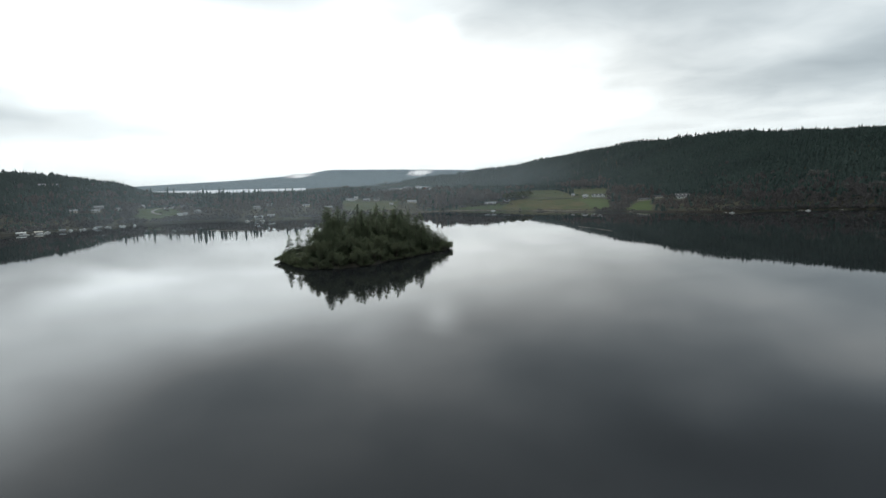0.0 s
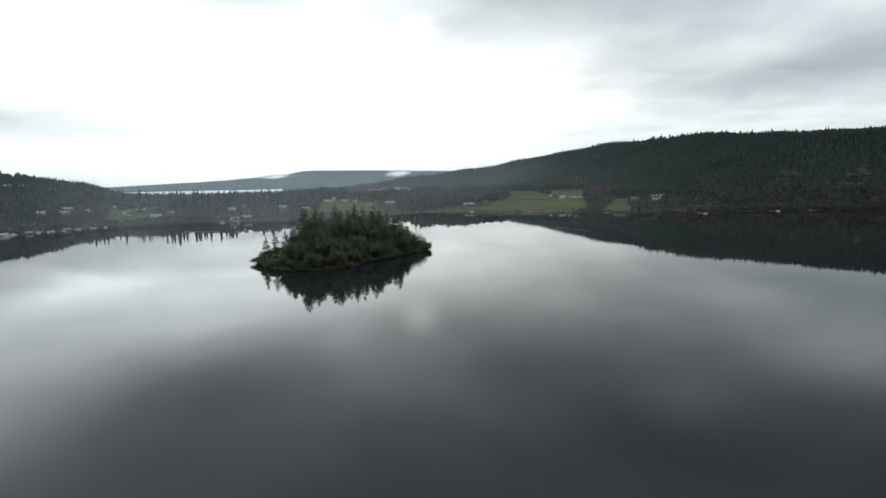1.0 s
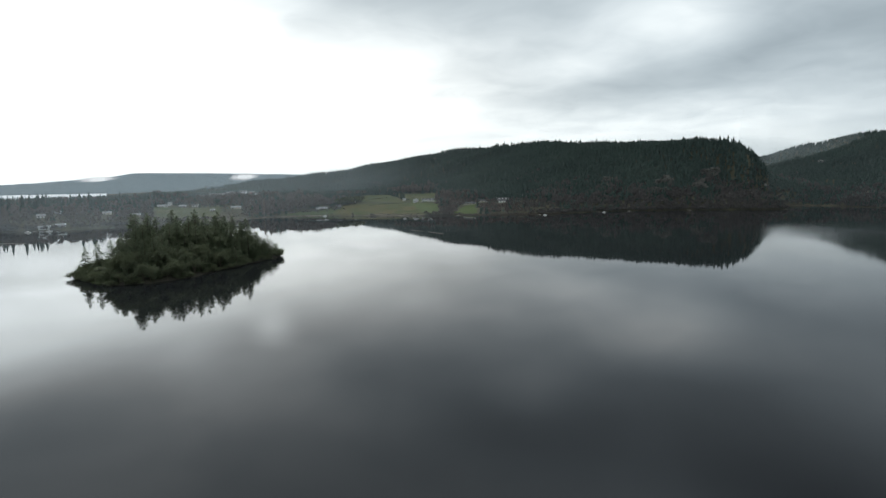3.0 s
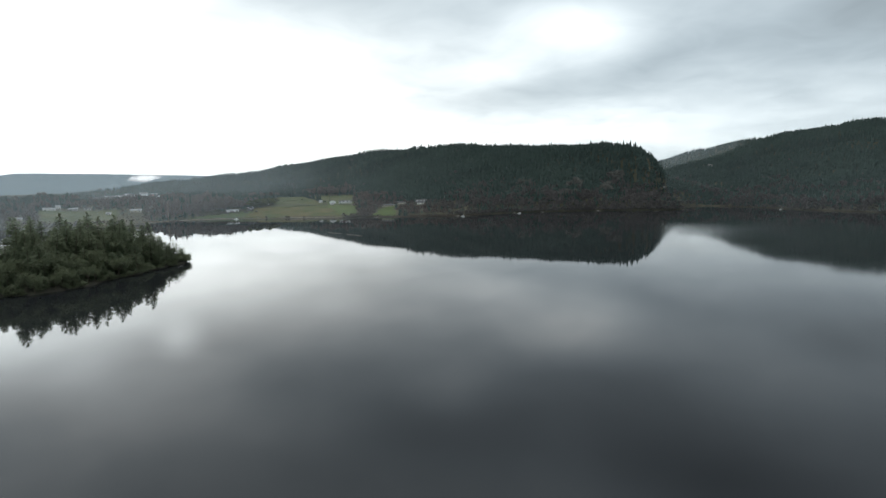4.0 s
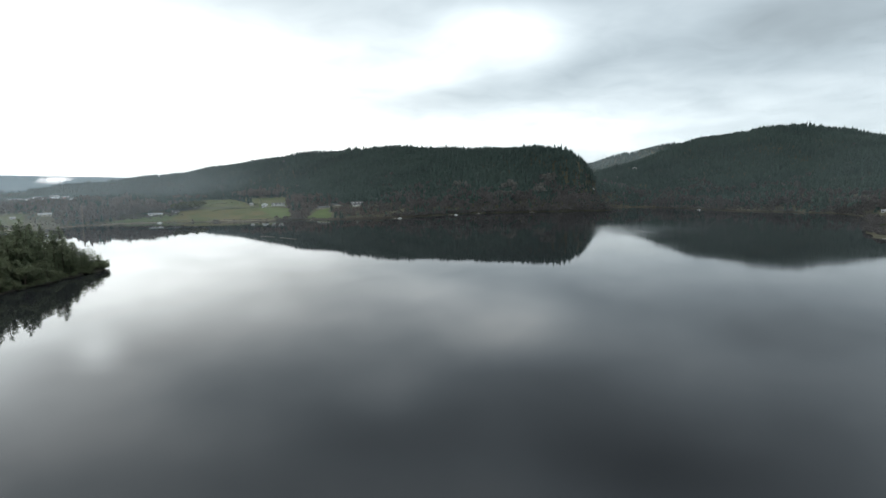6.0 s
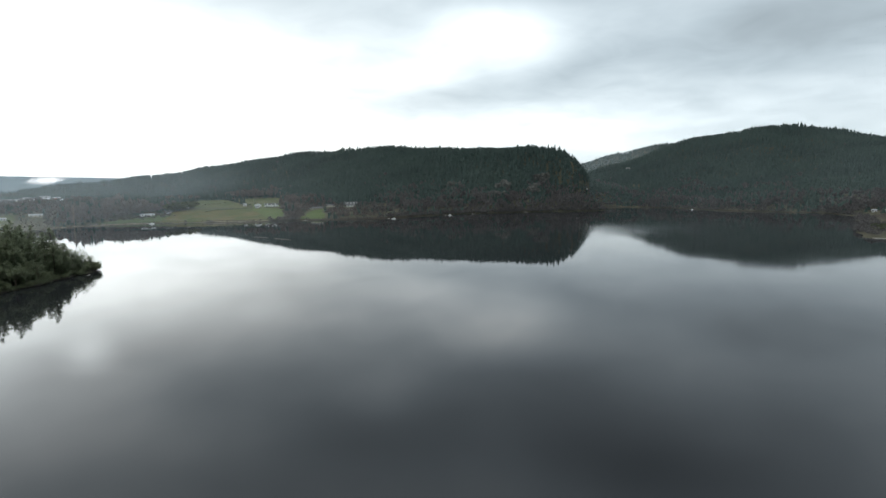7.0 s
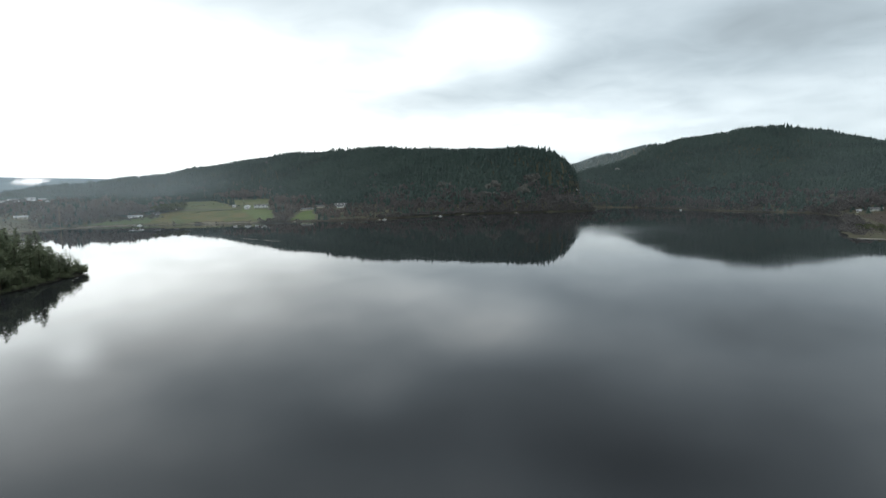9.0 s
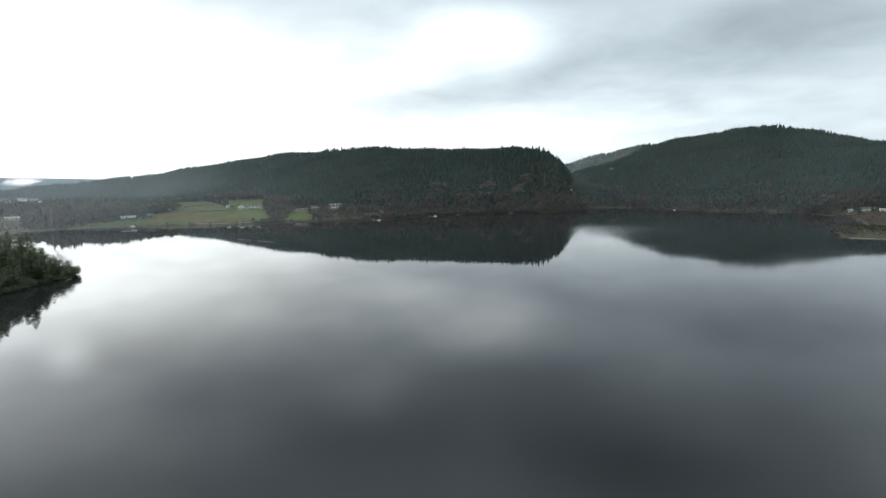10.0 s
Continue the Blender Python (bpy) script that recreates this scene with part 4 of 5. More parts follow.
def island_woods():
    g = np.random.default_rng(23)
    firs = [fir_tree(100 + k, 25, 6.7 + 0.6 * (k % 3), "tall dark green fir standing on the island", whorls=36,
                     ragged=0.3 + 0.08 * (k % 3), bare_below=0.03 + 0.03 * (k % 4)) for k in range(8)]
    thin = [fir_tree(140 + k, 15, 4.9, "slim sparse fir with gaps at the island's edge", whorls=22, ragged=0.3, bare_below=0.10, droop=0.5, limbs=6) for k in range(2)]
    pines = [fir_tree(150 + k, 14, 5.2, "gaunt pine with open layers of branches", whorls=9, ragged=0.5, bare_below=0.34, droop=0.1, limbs=7) for k in range(4)]
    broads = [broad_tree(170 + k, 12, 11, "round olive green broadleaved tree on the island", 1100) for k in range(6)]
    shrubs = [broad_tree(190 + k, 3.4, 5.2, "low dark shrub on the island's shore", 300, "shrub") for k in range(5)]
    spots = []

    def free(x, y, gap):
        return all((x - a) ** 2 + (y - b) ** 2 > (gap + c) ** 2 / 4 for a, b, c in spots)

    def put(kinds, used, x, y, s, sz):
        m = Matrix.Translation((x, y, float(island_z(np.array([x]), np.array([y]))[0][0]) - 0.1))
        m = m @ Matrix.Rotation(g.uniform(0, 6.28), 4, "Z") @ Matrix.Diagonal((s, s, s * sz, 1))
        k = int(g.integers(len(kinds)))
        fresh = [i for i, kind in enumerate(kinds) if kind.name not in used]
        if fresh:
            k = fresh[0]
            used.add(kinds[k].name)
            kinds[k].matrix_basis = m
        else:
            copy_thing(kinds[k], m)

    def fill(kinds, count, gap, shore, inland, left, size):
        """Trees at random places at least a gap apart, between two distances from the shore."""
        made = 0
        for _ in range(9000):
            x, y = g.uniform(-112, 9), g.uniform(308, 440)
            d = float(island_z(np.array([x]), np.array([y]))[1][0])
            u = (x + 106) / 112
            if d < shore or d > inland or u < left or (kinds is broads and u > 0.74) or not free(x, y, gap):
                continue
            s, sz = size(u, d, (x + 50) * -0.425 + (y - 374) * 0.905)
            put(kinds, used, x, y, s, sz)
            spots.append((x, y, gap))
            made += 1
            if made >= count:
                break

    def fir_size(u, d, back):
        tall = (10.5 + 12.8 * float(smooth((back + 48) / 42))) * (0.52 + 0.48 * float(smooth((d - 2) / 15)))
        tall *= g.uniform(0.74, 1.06) * (1 - 0.5 * max(0, u - 0.80) / 0.20) * (1.06 if u < 0.82 else 1.0)
        return (tall / 25) ** 0.6 * g.uniform(0.9, 1.15), (tall / 25) ** 0.4

    used = set()
    for k, (x, y, s) in enumerate(((-99, 348, 0.95), (-94.5, 353, 1.1))):
        thin[k].matrix_basis = Matrix.Translation((x, y, 3.2)) @ Matrix.Diagonal((s, s, s, 1))
        spots.append((x, y, 3))
    # the tall firs that stand above the rest
    for x, y, tall in ((-88, 354, 16), (-80, 357, 19), (-74, 364, 20), (-68, 358, 22), (-60, 366, 23), (-54, 360, 27), (-49, 370, 25), (-44, 362, 23),
                       (-37, 364, 26.5), (-34, 374, 24), (-29, 370, 20), (-64, 378, 23), (-83, 366, 19)):
        put(firs, used, x, y, (tall / 25) ** 0.5, (tall / 25) ** 0.5)
        spots.append((x, y, 4.5))
    for x, y, s in ((3, 400, 0.60), (-1, 397, 0.75), (-3, 407, 0.85), (-7, 393, 0.85), (-9, 401, 1.0), (-13, 386, 0.95), (-14, 398, 1.1), (-15, 414, 1.15),
                    (-19, 378, 1.0), (-20, 404, 1.3), (-24, 420, 1.45), (-30, 424, 1.5), (-36, 428, 1.5), (-24, 366, 0.95)):
        put(pines, used, x, y, s * 1.05, 1.0)
        spots.append((x, y, 3.5))
    fill(broads, 8, 9.0, 9, 99, 0.30, lambda u, d, back: ((0.85 + 0.35 * float(smooth((back + 40) / 50))) * g.uniform(0.85, 1.15) * (1 - 0.4 * max(0, u - 0.8) / 0.2), g.uniform(1.0, 1.2)))
    fill(firs, 210, 4.0, 2.2, 99, 0.205, fir_size)
    fill(pines, 26, 3.2, 1.0, 99, 0.74, lambda u, d, back: (g.uniform(0.8, 1.15) * (1 - 0.3 * max(0, u - 0.85) / 0.15) * (0.8 + 0.2 * min(d, 8) / 8), g.uniform(0.9, 1.2)))
    fill(broads, 120, 2.6, 0.8, 16, 0.205, lambda u, d, back: ((0.58 + 0.02 * min(d, 14)) * g.uniform(0.75, 1.2) * (1 - 0.3 * max(0, u - 0.7) / 0.3), g.uniform(0.85, 1.1)))
    fill(shrubs, 300, 1.3, -0.6, 4.0, 0.0, lambda u, d, back: (g.uniform(0.7, 1.3), g.uniform(0.8, 1.1)))


island_woods()


# ---- haze imitated by translucent sheets over the far shores, and two scraps of low cloud ----
def make_haze(name, thick, low, high, x_from, x_to, least=0.0, west=(-9000.0, -8000.0)):
    """Thin white material for sheets that imitate haze, thinning out upwards and towards one end."""
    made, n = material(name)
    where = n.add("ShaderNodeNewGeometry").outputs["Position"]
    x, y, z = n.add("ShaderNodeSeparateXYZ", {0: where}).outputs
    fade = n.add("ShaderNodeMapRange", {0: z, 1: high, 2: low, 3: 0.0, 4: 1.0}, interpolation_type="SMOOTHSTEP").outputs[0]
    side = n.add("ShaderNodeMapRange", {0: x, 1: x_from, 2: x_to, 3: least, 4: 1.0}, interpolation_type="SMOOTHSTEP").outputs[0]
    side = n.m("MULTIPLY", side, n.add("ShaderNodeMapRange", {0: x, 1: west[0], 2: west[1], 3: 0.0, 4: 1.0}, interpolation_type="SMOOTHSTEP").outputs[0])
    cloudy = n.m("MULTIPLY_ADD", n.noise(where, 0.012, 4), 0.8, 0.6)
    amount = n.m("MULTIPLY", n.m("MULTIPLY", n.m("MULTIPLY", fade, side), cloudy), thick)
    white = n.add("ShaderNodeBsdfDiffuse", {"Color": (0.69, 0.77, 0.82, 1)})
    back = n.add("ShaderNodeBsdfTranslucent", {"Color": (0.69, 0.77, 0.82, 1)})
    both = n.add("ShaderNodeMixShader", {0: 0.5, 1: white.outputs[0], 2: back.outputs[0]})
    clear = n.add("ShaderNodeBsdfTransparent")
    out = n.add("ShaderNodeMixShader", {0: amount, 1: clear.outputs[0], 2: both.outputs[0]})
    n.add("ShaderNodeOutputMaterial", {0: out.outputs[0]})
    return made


def haze_sheet(line, top, mat, label):
    """An added, gently waving translucent sheet above a line on the land, imitating haze."""
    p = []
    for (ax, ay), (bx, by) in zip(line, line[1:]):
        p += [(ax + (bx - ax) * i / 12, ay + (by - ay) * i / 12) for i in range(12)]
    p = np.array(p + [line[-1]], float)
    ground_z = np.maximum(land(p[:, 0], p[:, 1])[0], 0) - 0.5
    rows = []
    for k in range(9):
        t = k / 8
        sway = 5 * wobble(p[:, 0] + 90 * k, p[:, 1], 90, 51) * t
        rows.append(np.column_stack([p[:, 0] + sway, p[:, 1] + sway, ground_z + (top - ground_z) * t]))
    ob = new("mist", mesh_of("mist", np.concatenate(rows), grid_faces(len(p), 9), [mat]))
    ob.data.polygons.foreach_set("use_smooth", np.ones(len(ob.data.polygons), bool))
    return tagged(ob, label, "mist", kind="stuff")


# Sheets stand across the view and lighten the land behind, as haze would.
haze_sheet([(-520, 400), (-478, 530), (-432, 590), (-415, 645), (-398, 690), (-360, 715), (-325, 738), (-240, 738), (-180, 748), (-95, 808),
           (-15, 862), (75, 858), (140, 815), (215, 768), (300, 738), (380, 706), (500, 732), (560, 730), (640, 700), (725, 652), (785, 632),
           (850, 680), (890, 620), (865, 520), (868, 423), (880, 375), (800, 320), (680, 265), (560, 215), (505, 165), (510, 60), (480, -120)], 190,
          make_haze("shore_mist", 0.18, 30, 190, 430, 20, 0.12, (-500.0, -400.0)), "translucent sheet imitating haze before the lake's far shore")
haze_sheet([(-480, 580), (-425, 640), (-405, 690), (-365, 722), (-330, 745), (-240, 746), (-170, 766), (-100, 822), (-40, 860)], 130,
          make_haze("village_mist", 0.09, 8, 80, -60, -190, 0.0, (-440.0, -390.0)), "translucent sheet imitating haze before the lakeside village")
haze_sheet([(-900, 1180), (-600, 1330), (-300, 1400), (0, 1420), (250, 1500), (430, 1600), (520, 1700)], 150,
          make_haze("inland_mist", 0.14, 60, 150, 520, 150), "translucent sheet imitating haze over the inland woods")
haze_sheet([(800, 715), (862, 700), (880, 620), (855, 520), (858, 423), (868, 380), (960, 345), (1060, 260), (1100, 120)], 230,
          make_haze("hill_mist", 0.032, 60, 230, 600, 800), "translucent sheet imitating haze before the high hill")
haze_sheet([(1290, 1250), (1500, 1250), (1750, 1330), (2000, 1400)], 260, make_haze("valley_mist", 0.16, 120, 260, 1200, 1350), "translucent sheet imitating haze before the farther hill")


def low_cloud(x, y, z, long, tall, label, seed):
    """A scrap of low cloud: a few soft lumps run together, glowing white by themselves."""
    r = np.random.default_rng(seed)
    bm = bmesh.new()
    for k in range(7):
        f = (k - 3) / 3
        made = bmesh.ops.create_icosphere(bm, subdivisions=3, radius=1)["verts"]
        size = (1 - 0.6 * f * f) * r.uniform(0.7, 1.1)
        for v in made:
            v.co = Vector((f * long * 0.4 + v.co.x * long * 0.2 * size, v.co.y * tall * size, f * tall * 0.3 + v.co.z * tall * 0.5 * size))
    me = bpy.data.meshes.new("low_cloud")
    bm.to_mesh(me), bm.free()
    me.polygons.foreach_set("use_smooth", np.ones(len(me.polygons), bool))
    me.materials.append(GLOWING_VAPOUR)
    ob = tagged(new("low_cloud", me), label, "cloud", kind="stuff")
    ob.matrix_basis = pose(x, y, z)


def make_glowing_vapour():
    made, n = material("vapour")
    local = n.add("ShaderNodeTexCoord").outputs["Object"]
    x, y, z = n.add("ShaderNodeSeparateXYZ", {0: local}).outputs
    where = n.add("ShaderNodeNewGeometry").outputs["Position"]
    u, w = n.m("DIVIDE", x, 110.0), n.m("DIVIDE", z, 25.0)
    near = n.m("EXPONENT", n.m("MULTIPLY", n.m("ADD", n.m("MULTIPLY", u, u), n.m("MULTIPLY", w, w)), -2.8))
    amount = n.m("MULTIPLY", near, n.m("MULTIPLY_ADD", n.noise(where, 0.022, 5, 0.6), 6.5, -1.9))
    # The cloud's bright white is emitted here, not lit by the sky.
    both = n.add("ShaderNodeEmission", {"Color": (0.93, 0.97, 1.0, 1), "Strength": 0.88})
    clear = n.add("ShaderNodeBsdfTransparent")
    out = n.add("ShaderNodeMixShader", {0: amount, 1: clear.outputs[0], 2: both.outputs[0]})
    n.add("ShaderNodeOutputMaterial", {0: out.outputs[0]})
    return made


GLOWING_VAPOUR = make_glowing_vapour()
low_cloud(-165, 4180, 116, 260, 62, "white scrap of low cloud before the far heights", 3)
low_cloud(-1060, 4080, 108, 300, 36, "thin white scrap of low cloud on the far heights", 5)


# ---- houses ----
def house(x, y, turn, long, deep, wall, walls, roof, label):
    long, deep = long * 0.68, deep * 0.68
    z = min(land_z(x + sx * long * 0.45, y + sy * deep * 0.45) for sx in (-1, 1) for sy in (-1, 1))
    thing = tagged(new("house"), label, "house", "houses round the lake")
    thing.matrix_basis = pose(x, y, z, 0, 0, turn)
    a, b, up = long / 2, deep / 2, max(2.7, wall * 0.9)
    rise = deep * 0.27
    bm = boxes((-a, -b, -0.5, a, b, up))
    for s in (-1, 1):
        v = [bm.verts.new(c) for c in ((s * a, -b, up), (s * a, b, up), (s * a, 0, up + rise), (s * (a - 0.25), -b, up), (s * (a - 0.25), b, up), (s * (a - 0.25), 0, up + rise))]
        bm.faces.new((v[0], v[1], v[2])), bm.faces.new((v[3], v[4], v[5])), bm.faces.new((v[0], v[2], v[5], v[3])), bm.faces.new((v[1], v[4], v[5], v[2]))
    part("wall", bm, walls, thing)
    bm = bmesh.new()
    for s in (-1, 1):
        low, over = up - 0.25, 0.6
        c = [(-a - over, s * (b + over), low), (a + over, s * (b + over), low), (a + over, 0, up + rise + 0.12), (-a - over, 0, up + rise + 0.12)]
        v = [bm.verts.new(p) for p in c] + [bm.verts.new((p[0], p[1], p[2] + 0.22)) for p in c]
        for q in ((0, 1, 2, 3), (4, 5, 6, 7), (0, 1, 5, 4), (1, 2, 6, 5), (2, 3, 7, 6), (3, 0, 4, 7)):
            bm.faces.new([v[i] for i in q])
    part("roof", bm, roof, thing)
    for s in (-1, 1):
        bm = bmesh.new()
        for t in (-1, 1):
            e0, e1 = s * (a + 0.62), s * (a + 0.78)
            c = [(e0, t * (b + 0.6), up - 0.45), (e0, 0, up + rise - 0.05), (e0, 0, up + rise + 0.42), (e0, t * (b + 0.6), up + 0.04)]
            v = [bm.verts.new(p) for p in c] + [bm.verts.new((e1, p[1], p[2])) for p in c]
            for q in ((0, 1, 2, 3), (4, 5, 6, 7), (0, 1, 5, 4), (1, 2, 6, 5), (2, 3, 7, 6), (3, 0, 4, 7)):
                bm.faces.new([v[i] for i in q])
        part("gable_board", bm, WHITE, thing, "white gable board")
    if "dormer" in label:
        for cx in (-a * 0.6, 0.0, a * 0.6):
            bm = boxes((cx - 1.1, -b - 0.1, up - 0.2, cx + 1.1, -b * 0.3, up + 1.5))
            for t in (-1, 1):
                v = [bm.verts.new(p) for p in ((cx + t * 1.4, -b - 0.3, up + 1.35), (cx, -b - 0.3, up + 2.5), (cx, -b * 0.2, up + 2.5), (cx + t * 1.4, -b * 0.2, up + 1.35))]
                bm.faces.new(v)
            part("dormer", bm, WHITE, thing, "white gabled dormer")
    part("chimney", boxes((a * 0.4, 0.5, up, a * 0.4 + 0.9, 1.4, up + rise + 1.1)), CONCRETE, thing)
    count = max(2, int(long / 4.5))
    for k in range(count):
        cx = -a + long * (k + 0.5) / count
        if k == count // 2:
            part("door", boxes((cx - 0.55, -b - 0.06, -0.1, cx + 0.55, -b + 0.02, 2.1)), BROWN, thing)
            continue
        frame_ob = part("window", boxes((cx - 1.0, -b - 0.05, 1.0, cx - 0.88, -b + 0.03, 2.5), (cx + 0.88, -b - 0.05, 1.0, cx + 1.0, -b + 0.03, 2.5),
                                        (cx - 0.88, -b - 0.05, 2.38, cx + 0.88, -b + 0.03, 2.5), (cx - 0.88, -b - 0.05, 1.0, cx + 0.88, -b + 0.03, 1.12)), WHITE, thing)
        part("pane", boxes((cx - 0.88, -b - 0.025, 1.12, cx + 0.88, -b + 0.02, 2.38)), GLASS, frame_ob)
    for s in (-1, 1):
        levels = (1.0, 3.6) if deep > 14 else (1.0,)
        for low in levels:
            for cy in (-b * 0.5, b * 0.5):
                e0, e1 = sorted((s * (a - 0.03), s * (a + 0.06)))
                frame_ob = part("window", boxes((e0, cy - 1.0, low, e1, cy - 0.86, low + 1.6), (e0, cy + 0.86, low, e1, cy + 1.0, low + 1.6),
                                                (e0, cy - 0.86, low + 1.46, e1, cy + 0.86, low + 1.6), (e0, cy - 0.86, low, e1, cy + 0.86, low + 0.14)), WHITE, thing)
                p0, p1 = sorted((s * (a - 0.02), s * (a + 0.03)))
                part("pane", boxes((p0, cy - 0.86, low + 0.14, p1, cy + 0.86, low + 1.46)), GLASS, frame_ob)
    return thing


for row in HOUSES:
    house(*row)


# ---- docks and boats ----
def dock(x, y, turn, long, label):
    thing = tagged(new("dock"), label, "dock", "docks on the lake")
    thing.matrix_basis = pose(x, y, 0, 0, 0, turn)
    part("deck", boxes((-1.3, 0, 0.55, 1.3, long, 0.75), (-4, -2.6, 0.55, 4, 0, 0.75)), PLANK, thing)
    for k in range(4):
        for s in (-1, 1):
            part("post", boxes((s * 1.15 - 0.13, long * k / 3.2 - 0.13, -2.5, s * 1.15 + 0.13, long * k / 3.2 + 0.13, 1.3)), BARK, thing)
    return thing


def boat(x, y, turn, long, label):
    thing = tagged(new("boat"), label, "boat", "boats along the shore")
    thing.matrix_basis = pose(x, y, 0, 0, 0, turn)
    bm = bmesh.new()
    rings = []
    for s, w, low in ((-0.5, 0.17, -0.25), (-0.1, 0.19, -0.3), (0.25, 0.15, -0.25), (0.42, 0.07, -0.05), (0.5, 0.005, 0.35)):
        rings.append([bm.verts.new((px * long, s * long, pz)) for px, pz in ((-w, 0.85), (-w * 0.7, low), (w * 0.7, low), (w, 0.85))])
    for p, q in zip(rings, rings[1:]):
        for j in range(3):
            bm.faces.new((p[j], p[j + 1], q[j + 1], q[j]))
        bm.faces.new((p[3], p[0], q[0], q[3]))
    bm.faces.new(rings[0])
    part("hull", bm, WHITE, thing)
    cab = part("cabin", boxes((-long * 0.12, -0.2 * long, 0.85, long * 0.12, 0.1 * long, 1.9)), WHITE, thing)
    part("windscreen", boxes((-long * 0.11, 0.1 * long, 1.2, long * 0.11, 0.1 * long + 0.05, 1.8)), GLASS, cab)
    return thing


for row in ((-447, 590, 40, 12), (-434, 642, 50, 12), (-429, 656, 50, 10), (-423, 668, 50, 12), (-415, 682, 50, 10), (-405, 694, 40, 12),
            (-262, 742, 10, 12), (-250, 745, 10, 12), (270, 778, -20, 12), (380, 726, -28, 16), (492, 742, -30, 12), (545, 738, -35, 14),
            (640, 712, -40, 12), (77, 884, -5, 10), (890, 560, -65, 12)):
    dock(*row, "grey weathered plank dock on posts at the shore")
for row in ((-452, 584, 120, 9), (-440, 592, 110, 8), (-436, 634, 60, 7), (-430, 649, 70, 6), (-424, 661, 60, 7), (-418, 675, 100, 6), (-409, 688, 60, 6),
            (-266, 738, 80, 7), (-246, 741, 95, 6), (386, 722, 70, 6), (82, 878, 90, 7), (498, 738, 80, 6), (884, 556, 100, 7), (-446, 610, 130, 7), (-428, 640, 20, 5), (-421, 655, 140, 5), (-412, 672, 30, 5), (-403, 684, 120, 5), (-396, 696, 60, 6)):
    boat(*row, "small white motor boat moored by a dock")


def floating_log(x0, y0, x1, y1, thick, label):
    bm = bmesh.new()
    k = 6
    pts = [(x0 + (x1 - x0) * i / k + random.uniform(-0.3, 0.3), y0 + (y1 - y0) * i / k, 0.05) for i in range(k + 1)]
    tube(bm, pts, [thick * (1 - 0.08 * i) for i in range(k + 1)])
    me = bpy.data.meshes.new("floating_log")
    bm.to_mesh(me), bm.free()
    me.materials.append(PLANK)
    tagged(new("floating_log", me), label, "log")


floating_log(540, 184, 556, 150, 0.5, "pale drift log floating off the marsh")
floating_log(142, 566, 150, 546, 0.2, "pale drift log lying in calm water")
floating_log(153, 536, 160, 508, 0.2, "pale drift log lying in calm water")

floating_log(-261, 606, -217, 596, 0.3, "long pale log boom floating on calm water")


def boathouse(x, y, turn, long, deep, roof, label):
    """An open shelter for boats, on posts in the shallows."""
    thing = tagged(new("boathouse"), label, "boathouse", "boathouses at the shore")
    thing.matrix_basis = pose(x, y, 0, 0, 0, turn)
    a, b = long / 2, deep / 2
    for sx in (-1, 1):
        for sy in (-1, 1):
            part("post", boxes((sx * a - 0.15, sy * b - 0.15, -3.0, sx * a + 0.15, sy * b + 0.15, 2.2)), BARK, thing)
    part("deck", boxes((-a - 1.5, -b - 1.0, 0.5, a + 1.5, b + 1.0, 0.7)), PLANK, thing)
    part("wall", boxes((-a, b - 0.2, 0.7, a, b, 2.1), (-a, -b + 0.3, 0.7, -a + 0.15, b - 0.2, 2.1), (a - 0.15, -b + 0.3, 0.7, a, b - 0.2, 2.1)), GREY, thing)
    bm = bmesh.new()
    for s in (-1, 1):
        c = [(-a - 0.6, s * (b + 0.6), 2.0), (a + 0.6, s * (b + 0.6), 2.0), (a + 0.6, 0, 2.9), (-a - 0.6, 0, 2.9)]
        v = [bm.verts.new(p) for p in c] + [bm.verts.new((p[0], p[1], p[2] + 0.2)) for p in c]
        for q in ((0, 1, 2, 3), (4, 5, 6, 7), (0, 1, 5, 4), (1, 2, 6, 5), (2, 3, 7, 6), (3, 0, 4, 7)):
            bm.faces.new([v[i] for i in q])
    part("roof", bm, roof, thing)
    return thing


boathouse(-460, 590, 35, 8, 5, WHITE, "boathouse with a white roof over the shallows")
boathouse(-448, 600, 35, 7, 5, CREAM, "boathouse with a white roof over the shallows")
boathouse(-437, 622, 38, 6, 4.5, METAL_ROOF, "small boathouse with a grey metal roof")
boathouse(-420, 662, 45, 5, 4, METAL_ROOF, "small boathouse with a grey metal roof")


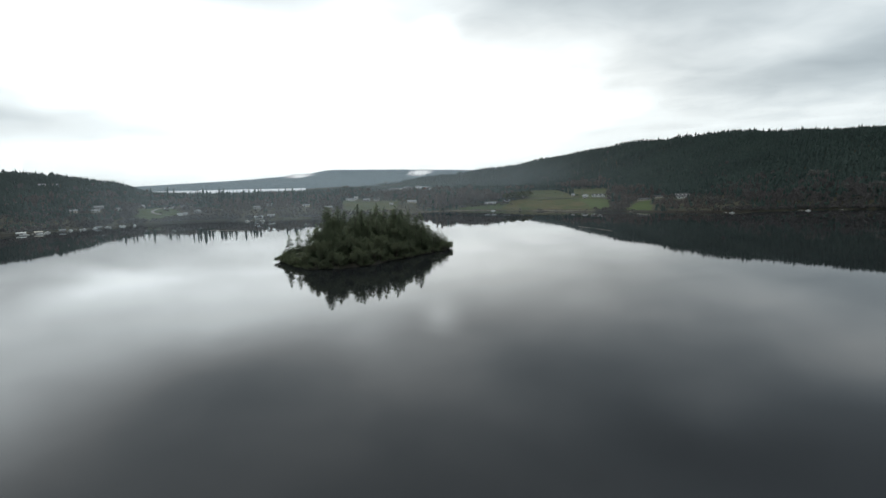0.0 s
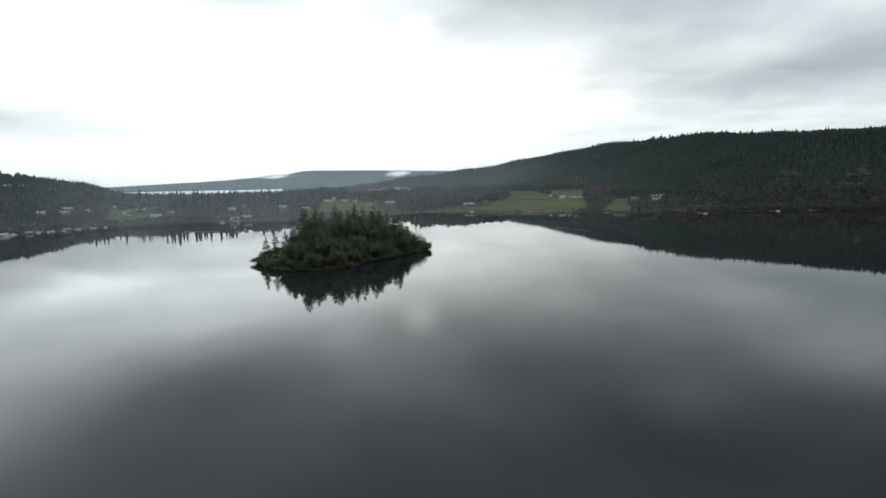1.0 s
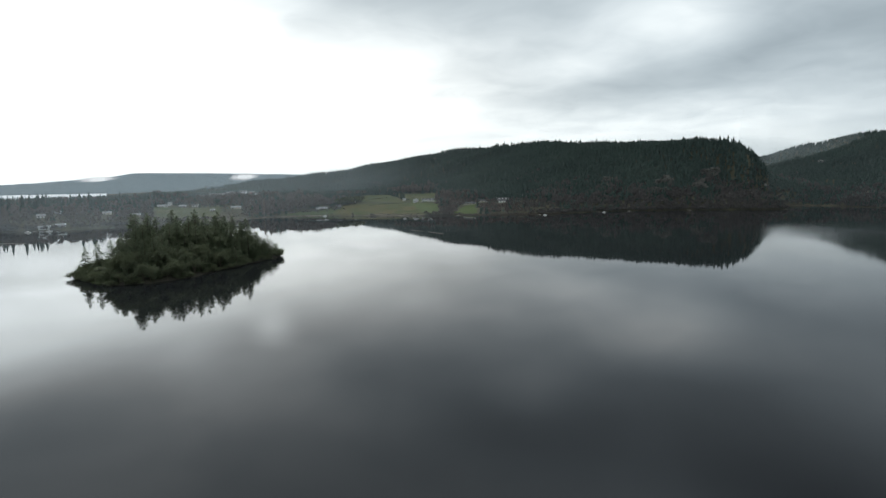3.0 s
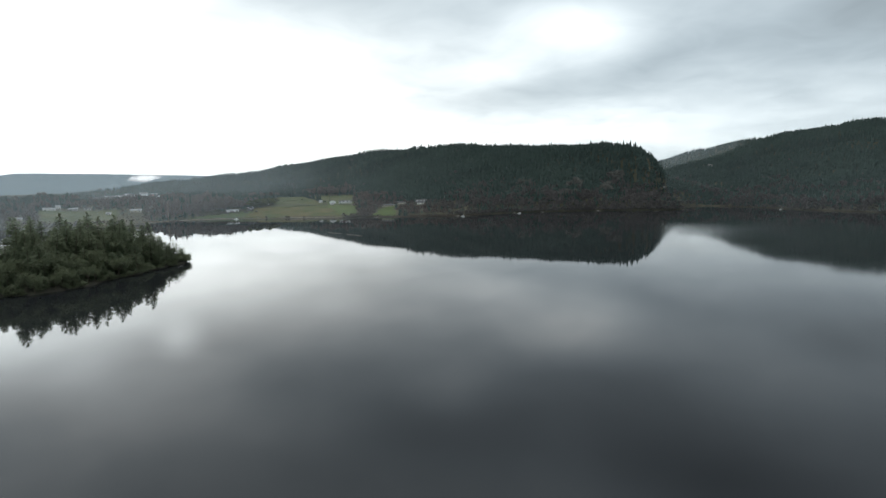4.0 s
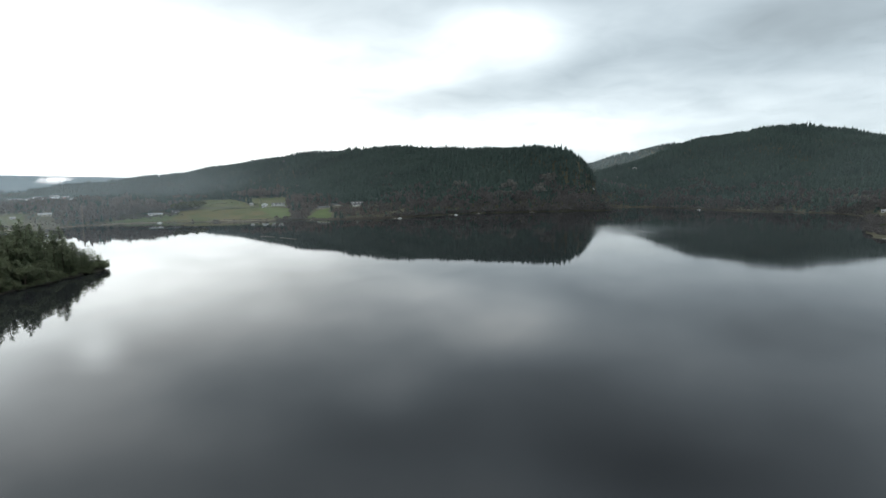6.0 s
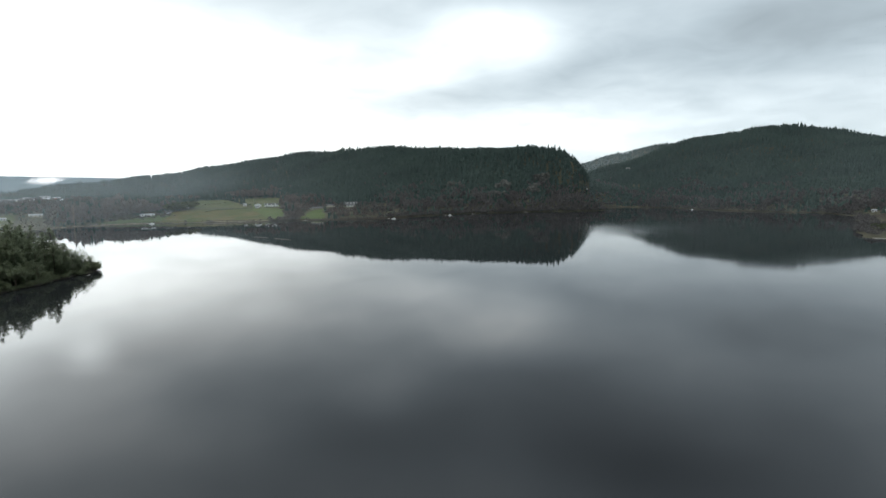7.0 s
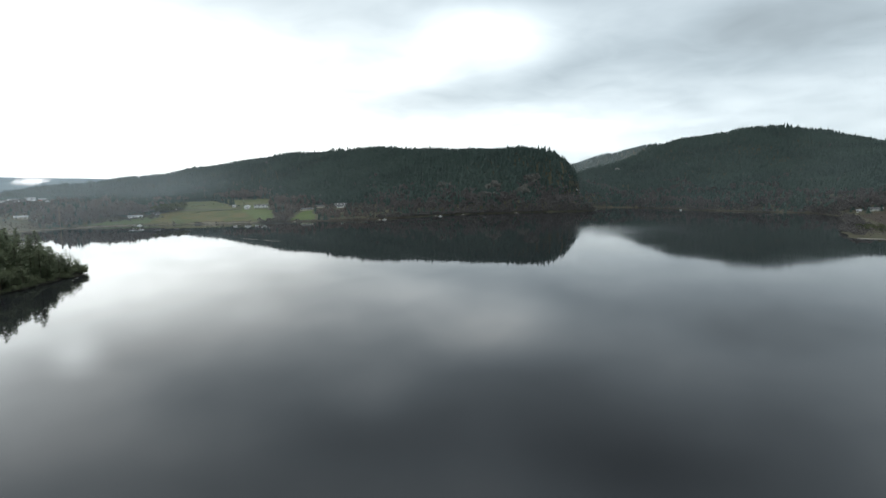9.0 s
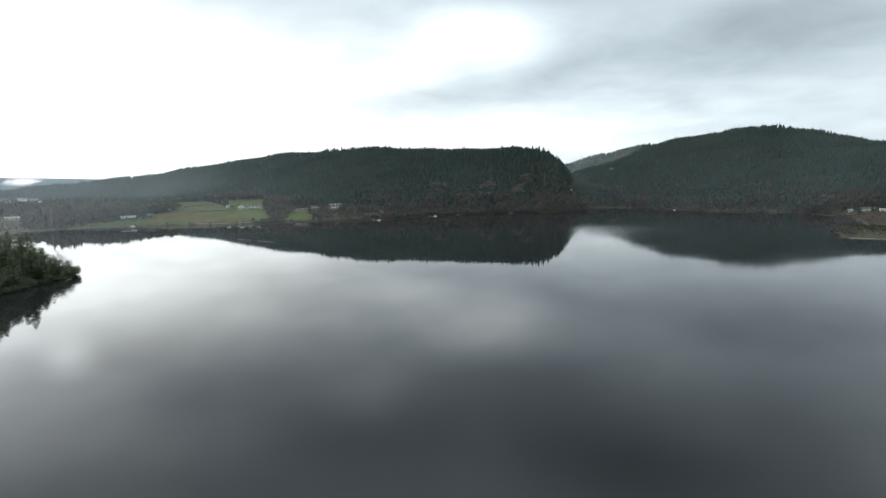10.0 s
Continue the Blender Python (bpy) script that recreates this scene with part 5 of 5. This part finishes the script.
def rock_face(x, y, long, tall, turn, label, seed):
    """A bare crag among the trees."""
    bm = bmesh.new()
    bmesh.ops.create_icosphere(bm, subdivisions=3, radius=1)
    r = random.Random(seed)
    shift = Vector((r.uniform(0, 50), r.uniform(0, 50), 0))
    for v in bm.verts:
        k = 1 + 0.45 * noise.noise(v.co * 1.7 + shift) + 0.2 * noise.noise(v.co * 4.0 + shift)
        v.co = Vector((v.co.x * long * 0.5 * k, v.co.y * long * 0.3 * k, v.co.z * tall * 0.5 * k))
    me = bpy.data.meshes.new("rock_face")
    bm.to_mesh(me), bm.free()
    me.materials.append(ROCK)
    ob = tagged(new("rock_face", me), label, "rock", "crags on the hills")
    ob.matrix_basis = pose(x, y, land_z(x, y) + 4, 0, 40, turn)


rock_face(1325, 1028, 24, 9, 30, "small pale crag showing among the firs", 1)
rock_face(868, 778, 6, 4, 20, "small pale crag at the steep end of the hill", 2)


def lone_fir(x, y, tall, seed):
    tree = fir_tree(seed, tall, tall * 0.34, "dark fir standing beside the farm buildings", whorls=24)
    tree["group"] = "trees by the farm"
    tree.matrix_basis = pose(x, y, land_z(x, y))


lone_fir(268, 1040, 14, 301)
lone_fir(232, 1050, 6, 302)
lone_fir(312, 1000, 9, 303)


def bare_poplar(x, y, tall, seed):
    """A slim leafless tree: a straight stem with steep thin limbs."""
    r = random.Random(seed)
    tree = tagged(new("bare_poplar"), "tall slim leafless poplar standing on the shore", "tree", "trees by the farm")
    bm = bmesh.new()
    tube(bm, [(0, 0, -0.5), (0.1, 0, tall * 0.4), (0, 0.1, tall * 0.75), (0, 0, tall)], [0.45, 0.34, 0.18, 0.04])
    part("trunk", bm, PALE_BARK, tree)
    for k in range(46):
        f, ang = 0.12 + 0.82 * k / 46, r.uniform(0, 6.28)
        reach, rise = (1.9 * (1 - f) + 0.7) * r.uniform(0.7, 1.1), tall * 0.13 * r.uniform(0.7, 1.2)
        bm = bmesh.new()
        tip = (math.cos(ang) * reach, math.sin(ang) * reach, tall * f + rise)
        tube(bm, [(0, 0, tall * f), (tip[0] * 0.7, tip[1] * 0.7, tall * f + rise * 0.4), tip], [0.26, 0.18, 0.05], 5)
        part("limb", bm, PALE_BARK, tree)
    tree.matrix_basis = pose(x, y, land_z(x, y))


bare_poplar(-9, 899, 27, 401)
